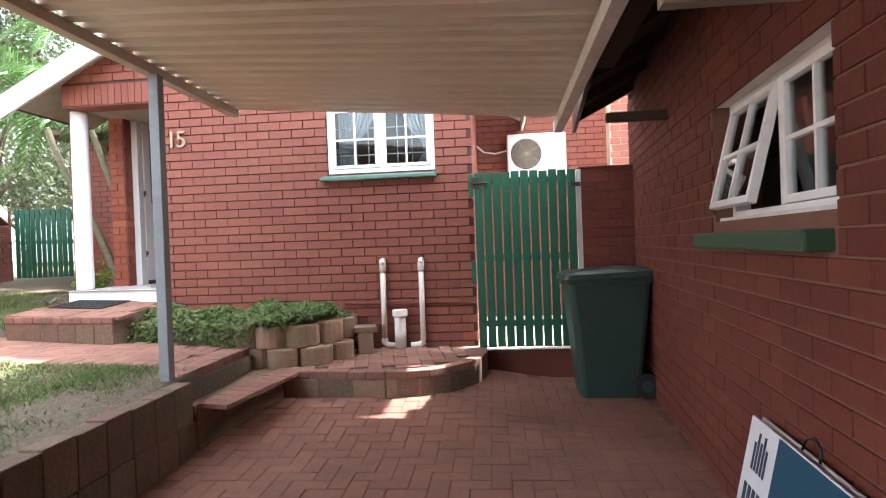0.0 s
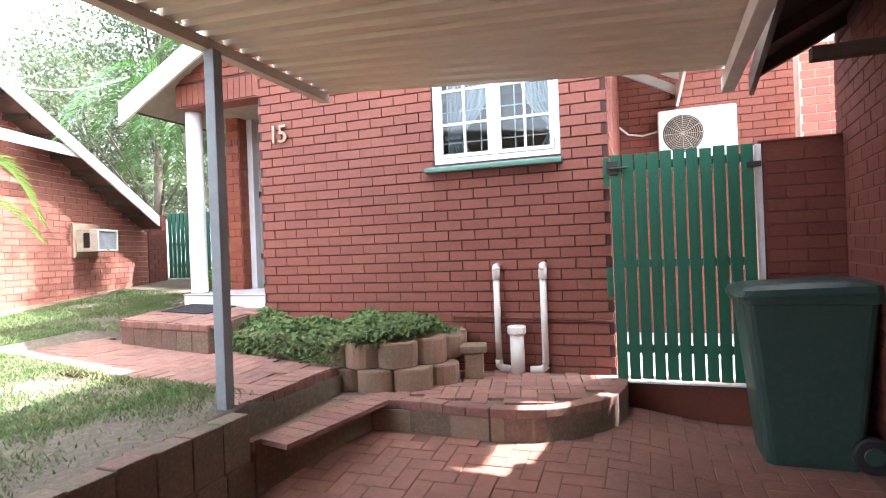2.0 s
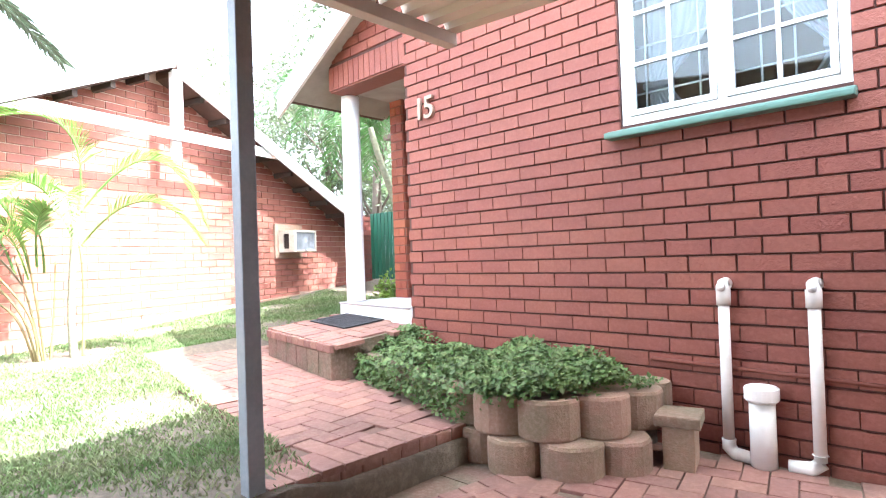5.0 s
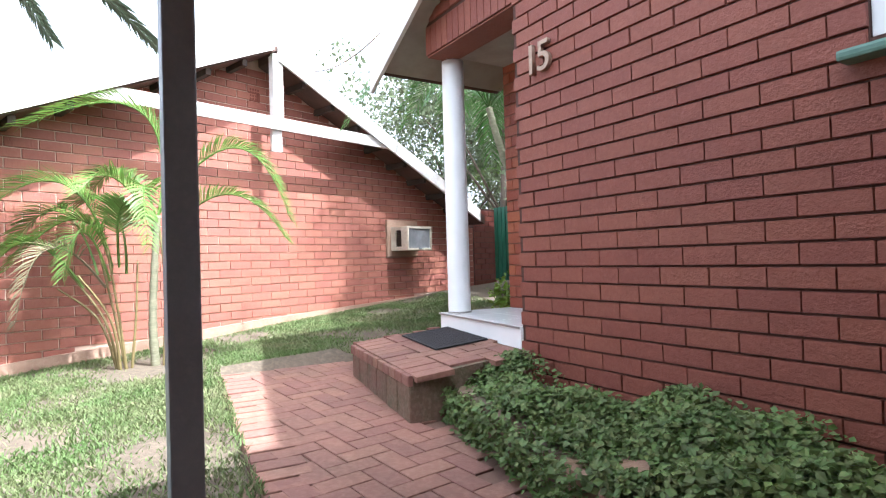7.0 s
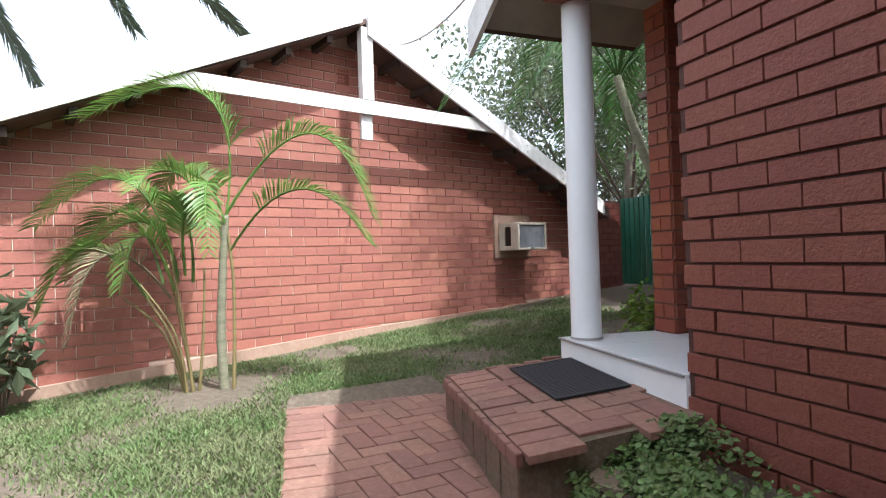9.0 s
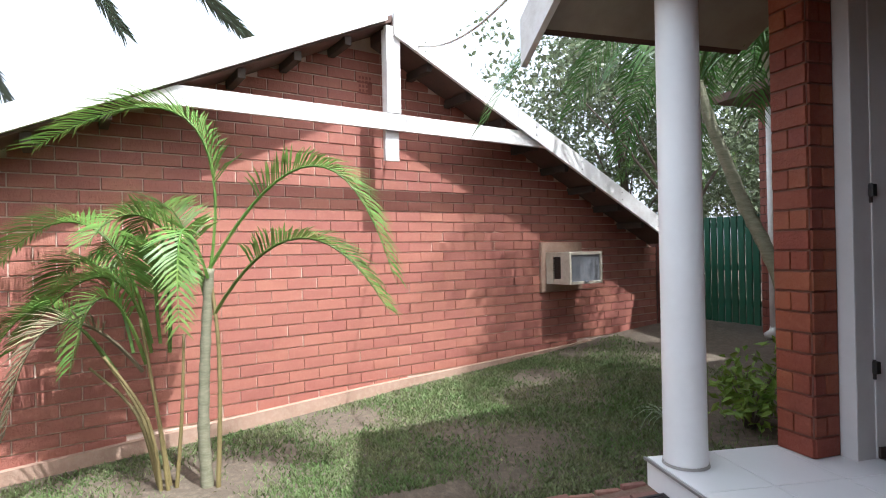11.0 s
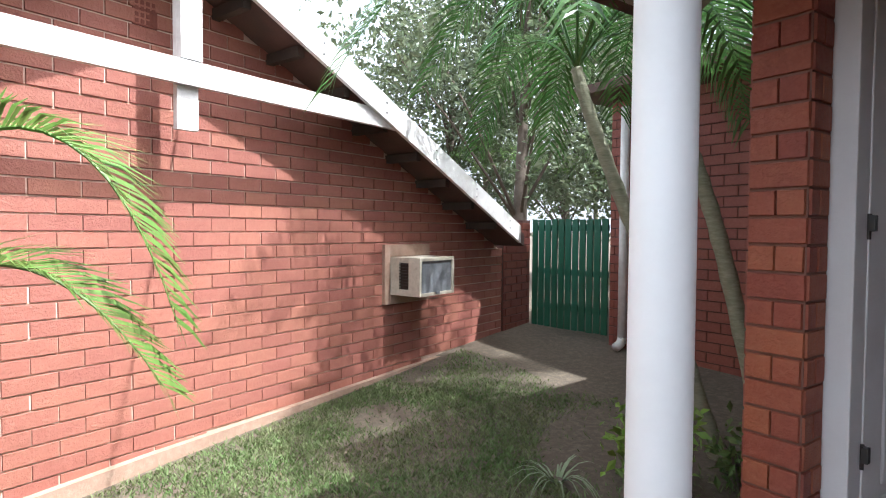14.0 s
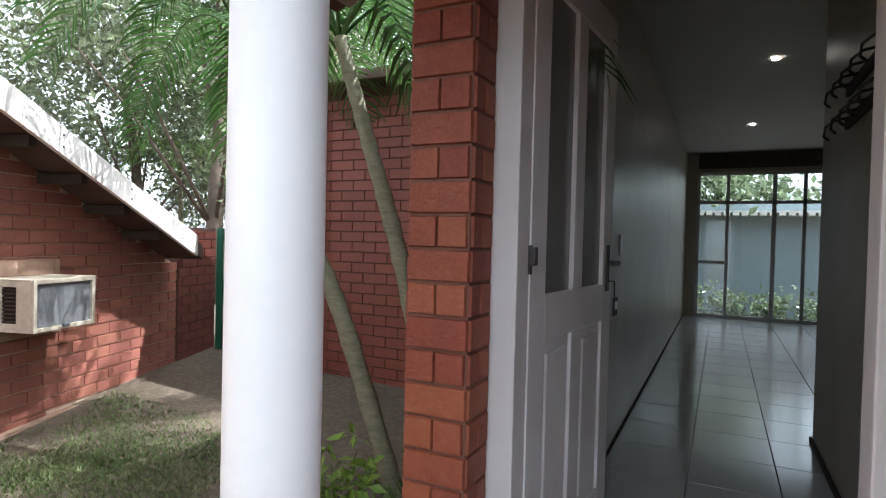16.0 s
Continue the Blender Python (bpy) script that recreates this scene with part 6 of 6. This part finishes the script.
def ground_cover(n, seed):
    rng = np.random.default_rng(seed)
    pts = []
    while len(pts) < n:
        x, y = rng.uniform(-3.8, -1.55), rng.uniform(4.15, 5.1)
        if not inside(PLANT, x, y):
            continue
        # thin over bare soil near the wall
        if (y > 4.97 or (y > 4.78 and -3.4 < x < -2.95)) and rng.random() < 0.88:
            continue
        if x > -1.85 and y > 4.7 and rng.random() < 0.7:
            continue
        frontd = min(1.0, max(0.0, (y - (4.20 + max(0.0, (-2.3 - x)) * 0.28)) / 0.22))
        if x > -2.35:
            frontd = min(1.0, max(0.0, math.hypot(x + 2.2, y - 4.75) / -0.55 + 1.08) * 4)
        hill = 0.07 * math.sin(x * 5.1 + 1) * math.cos(y * 6.3) + 0.04 * math.sin(x * 13) * math.sin(y * 11)
        top = 0.665 + 0.07 * frontd + hill * frontd
        z = top - abs(rng.normal()) * 0.04
        if frontd < 0.5 and x < -2.3:
            z = top - rng.random() * 0.2
        pts.append((x + rng.normal() * 0.01, y - (0.05 if frontd < 0.4 and x < -2.3 else 0) + rng.normal() * 0.01, z))
    c = np.array(pts)
    nr = rng.normal(size=c.shape) * 0.55 + np.array([0, -0.35, 1.0])
    nr /= np.linalg.norm(nr, axis=1, keepdims=True)
    v, f = leaf_arrays(c, nr, rng.uniform(0.008, 0.021, len(c)), rng, 0.75)
    ob = array_mesh("ground_cover", v, f, M["ivy"])
    tagged(ob, "dense small-leaved green ground cover spilling over the planter", "ground cover", kind="stuff")


ground_cover(23000, 3)


# lawn blades
def lawn(n, seed):
    rng = np.random.default_rng(seed)
    xs = rng.uniform(-8.6, -2.36, n * 3)
    ys = rng.uniform(0.3, 7.3, n * 3)
    d = xs * NN.x + ys * NN.y
    ok = d > -5.53
    ok &= ~((xs > -5.5) & (ys > 3.48 + np.clip((-3.0 - xs) * 0.11, -0.25, 0.28)) & (ys < 4.68))
    ok &= ~((xs > -4.9 + (ys - 4.5) * 0.1) & (ys > 4.4) & (ys < 6.2))
    ok &= ~((xs > -4.72) & (ys > 6.1))
    bare = np.sin(xs * 3.1 + 0.7) * np.sin(ys * 3.7 + 1.9) + 0.6 * np.sin(xs * 7.3) * np.sin(ys * 6.1 + 0.4)
    dens = np.clip(0.62 - 0.62 * np.clip(bare, -0.4, 1.2), 0.04, 1)
    dens *= np.where((ys > 6.3), np.clip(1 - (ys - 6.3) * 0.8, 0.04, 1), 1)
    dens *= np.clip((np.hypot(xs + 6.1, ys - 3.35) - 0.25) / 0.45, 0.03, 1)
    dens *= np.clip((-2.46 - xs) / 0.55, 0.06, 1)
    dens *= np.where(np.hypot(xs + 5.5, ys - 6.9) < 0.8, 0.1, 1)
    ok &= rng.random(n * 3) < dens
    xs, ys = xs[ok][:n], ys[ok][:n]
    m = len(xs)
    zs = np.array([lawn_z(x, y) for x, y in zip(xs, ys)])
    a = rng.uniform(0, math.tau, m)
    h = rng.uniform(0.008, 0.034, m)
    w = rng.uniform(0.0022, 0.005, m)
    lean = rng.uniform(0.3, 1.3, m) * h
    b = rng.uniform(0, math.tau, m)
    p = np.stack([xs, ys, zs - 0.004], 1)
    side = np.stack([np.cos(a), np.sin(a), np.zeros(m)], 1) * w[:, None]
    up = np.stack([np.cos(b) * lean, np.sin(b) * lean, h], 1)
    mid = p + up * 0.55 + np.array([0, 0, 1]) * (h * 0.12)[:, None]
    tip = p + up
    v = np.stack([p - side, p + side, mid + side * 0.8, mid - side * 0.8, tip], 1).reshape(-1, 3)
    k = np.arange(m)[:, None] * 5
    f = np.concatenate([k + np.array([0, 1, 2]), k + np.array([0, 2, 3]), k + np.array([3, 2, 4])])
    ob = array_mesh("lawn_grass", v, f, M["grass"])
    tagged(ob, "patchy short green lawn grass", "grass", kind="stuff")


lawn(220000, 9)
# dead leaves and twigs by the lawn edge
rng_ = np.random.default_rng(77)
c = np.stack([rng_.uniform(-7, -2.5, 120), rng_.uniform(1.0, 7.5, 120), np.zeros(120)], 1)
c = np.array([(x, y, lawn_z(x, y) + 0.012) for x, y, _ in c if x * NN.x + y * NN.y > -5.5 and not (x > -5.5 and 3.4 < y < 5.3)])
nr = rng_.normal(size=c.shape) * 0.35 + np.array([0, 0, 1.0])
nr /= np.linalg.norm(nr, axis=1, keepdims=True)
v, f = leaf_arrays(c, nr, rng_.uniform(0.012, 0.03, len(c)), rng_, 0.35)
tagged(array_mesh("leaf_litter", v, f, M["palm_dry"]), "dry brown leaf litter on the lawn", "leaf litter", kind="stuff")

# ---- paving pieces ----
herringbone(path, [(-2.62, 3.42), (-2.62, 4.28), (-3.4, 4.46), (-4.9, 4.70), (-5.5, 4.74), (-5.5, 3.92), (-4.3, 3.78), (-3.5, 3.7), (-3.05, 3.45)],
            lambda x, y: path_z(x), M["paver"], 0.1, tilt=0.028)
for k in range(9):
    paver(path, -2.50, 3.235 + k * 0.116, path_z(-2.5) + 0.002, 0.0, 0.23, 0.114, M["paver"], tilt=0.0)
for k in range(24):
    x = -5.44 + k * 0.113
    y = 3.84 - (x + 5.44) * 0.105
    paver(path, x, y, path_z(x) + 0.001, math.pi / 2 - 0.1, 0.22, 0.113, M["paver"])
brick_edge(path, [(-2.40, 3.18), (-2.375, 4.28)], 0.40, 0.465, 0.115, M["paver"], 0.05)
block_row(path, [(-2.405, 3.18), (-2.385, 4.28)], 0.27, 0.40, 0.22, M["block"])
for k in range(10):
    f = k / 9
    paver(low_step, -2.125 + 0.155 * f - 0.01, 3.2 + f * 1.0, 0.302, 0.22 * 0 + -0.22, 0.25, 0.113, M["paver"])
brick_edge(low_step, [(-2.24, 3.12), (-1.995, 4.06)], 0.245, 0.302, 0.115, M["paver"], 0.04)
block_row(low_step, [(-2.235, 3.13), (-2.0, 4.05)], -0.02, 0.243, 0.2, M["block"])
block_row(low_step, [(-2.44, 3.135), (-2.23, 3.125)], -0.02, 0.243, 0.22, M["block"])
brick_edge(low_step, [(-2.44, 3.13), (-2.235, 3.115)], 0.245, 0.302, 0.22, M["paver"], 0.05)

CURVE = [(-2.0, 4.03), (-1.8, 4.06), (-1.64, 4.045), (-1.48, 4.02), (-1.32, 3.995), (-1.16, 3.985), (-0.99, 4.0), (-0.82, 4.05), (-0.66, 4.15), (-0.51, 4.32), (-0.42, 4.49), (-0.37, 4.74), (-0.365, 4.97)]
brick_edge(upper_landing, CURVE, 0.243, 0.303, 0.22, M["paver"], 0.11)
block_row(upper_landing, [(-2.0, 4.035), (-1.72, 4.06), (-1.44, 4.025), (-1.16, 3.99), (-0.88, 4.04), (-0.64, 4.18), (-0.46, 4.42), (-0.375, 4.7), (-0.37, 4.98)], -0.02, 0.241, 0.27, M["block_red"], "block", 0.14, 0.012)
herringbone(upper_landing, [(-1.98, 4.18), (-1.5, 4.16), (-1.1, 4.13), (-0.85, 4.19), (-0.68, 4.32), (-0.55, 4.5), (-0.49, 4.75), (-0.48, 5.06), (-1.95, 5.06)], lambda x, y: 0.302, M["paver"], 0.2)

for k in range(11):
    x = -4.80 + k * 0.1145
    paver(porch_step, x, 4.665 - (x + 4.79) * 0.157, slab_z(4.665 - (x + 4.79) * 0.157), math.pi / 2 - 0.157, 0.22, 0.113, M["paver"])
herringbone(porch_step, [(-4.82, 4.79), (-3.66, 4.60), (-3.56, 5.06), (-4.70, 5.20)], lambda x, y: slab_z(y), M["paver"], -0.157)
for ob in porch_step.children:
    if ob.name.startswith("paver"):
        q = ob.matrix_basis.translation.copy()
        ob.matrix_basis = Matrix.Translation(q) @ Matrix.Rotation(0.1, 4, "X") @ Matrix.Translation(-q) @ ob.matrix_basis
brick_edge(porch_step, [(-4.87, 4.537), (-3.66, 4.345)], 0.69, 0.748, 0.115, M["paver"], 0.03)
for k in range(6):
    a, b = (-4.795 - 0.0128 * k, 5.24 - 0.115 * k), (-4.795 - 0.0128 * (k + 1), 5.24 - 0.115 * (k + 1))
    brick_edge(porch_step, [a, b], slab_z(b[1]) - 0.06, slab_z(b[1]) + 0.005, 0.115, M["paver"], 0.03)
block_row(porch_step, [(-4.86, 4.545), (-3.665, 4.353)], 0.45, 0.688, 0.22, M["block"])

herringbone(driveway, [(-2.2, 0.2), (0.9, 0.2), (0.93, 4.98), (-0.4, 4.98), (-0.46, 4.4), (-0.8, 4.0), (-2.0, 4.0), (-2.2, 3.1)], drive_z, M["driveway"], 0.0, 0.22, 0.11, keep=lambda x, y: y > 2.55 and x > -2.2)
herringbone(driveway, [(-2.2, -5.0), (0.72, -5.0), (0.85, 0.2), (-2.2, 0.2)], lambda x, y: 0.0, M["driveway"], 0.0, 0.22, 0.11, keep=lambda x, y: False)

for ob in list(driveway.children):
    if ob.name.startswith("paver") and not ob.name.startswith("pavers"):
        p = ob.matrix_basis.translation.copy()
        n = Vector((drive_z(p.x - 0.05, p.y) - drive_z(p.x + 0.05, p.y), drive_z(p.x, p.y - 0.05) - drive_z(p.x, p.y + 0.05), 0.1)).normalized()
        ob.matrix_basis = Matrix.Translation(p) @ Vector((0, 0, 1)).rotation_difference(n).to_matrix().to_4x4() @ Matrix.Translation(-p) @ ob.matrix_basis

# ---- bricks ----
brick_wall(wall_front, (0, 5.12), (1, 0), front_spans, 0.262, 4.2, M["brick"], 0.013, near=lambda s, z: (s < -2.0 and 0.7 < z < 2.3) or (s > -2.3 and z < 1.0), cap=300, shift=0.03)
brick_wall(wall_east, (-0.46, 0), (0, 1), lambda z: [(5.125, 7.54)], 0.262, 3.25, M["brick"], 0.008)
brick_wall(wall_recess, (0, 7.55), (1, 0), lambda z: [(-0.45, 1.6)], 0.262, 3.4, M["brick"], 0.008)
brick_wall(wall_pier, (0, 5.85), (1, 0), lambda z: [(-4.675, -4.509)], 0.94, 3.2, M["brick_warm"], 0.010, near=lambda s, z: True, shift=4.708)
brick_wall(wall_pier, (-4.675, 0), (0, -1), lambda z: [(-8.49, -5.85)], 0.75, 3.2, M["brick"], 0.008)
brick_wall(wall_pier, (-4.507, 0), (0, 1), lambda z: [(5.852, 5.98)], 0.94, 3.2, M["brick_warm"], 0.008)
brick_wall(wall_back, (0, 8.5), (1, 0), lambda z: [(-7.25, -4.71)], 0.75, 3.2, M["brick"], 0.008)
brick_wall(wall_porch, (-3.60, 0), (0, -1), lambda z: [(-6.1, -5.125)], 0.94, 2.85, M["brick"], 0.008)
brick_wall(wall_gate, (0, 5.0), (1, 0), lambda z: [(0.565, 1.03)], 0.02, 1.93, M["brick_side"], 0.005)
# boundary bricks take the darkened tone, palm shade included in the colour
bwu = NO + NN * 0.02
brick_wall(wall_boundary, (bwu.x, bwu.y), (NU.x, NU.y), lambda z: [(10.16, 10.74)], 0.9, 2.1, M["brick_side"], 0.008)
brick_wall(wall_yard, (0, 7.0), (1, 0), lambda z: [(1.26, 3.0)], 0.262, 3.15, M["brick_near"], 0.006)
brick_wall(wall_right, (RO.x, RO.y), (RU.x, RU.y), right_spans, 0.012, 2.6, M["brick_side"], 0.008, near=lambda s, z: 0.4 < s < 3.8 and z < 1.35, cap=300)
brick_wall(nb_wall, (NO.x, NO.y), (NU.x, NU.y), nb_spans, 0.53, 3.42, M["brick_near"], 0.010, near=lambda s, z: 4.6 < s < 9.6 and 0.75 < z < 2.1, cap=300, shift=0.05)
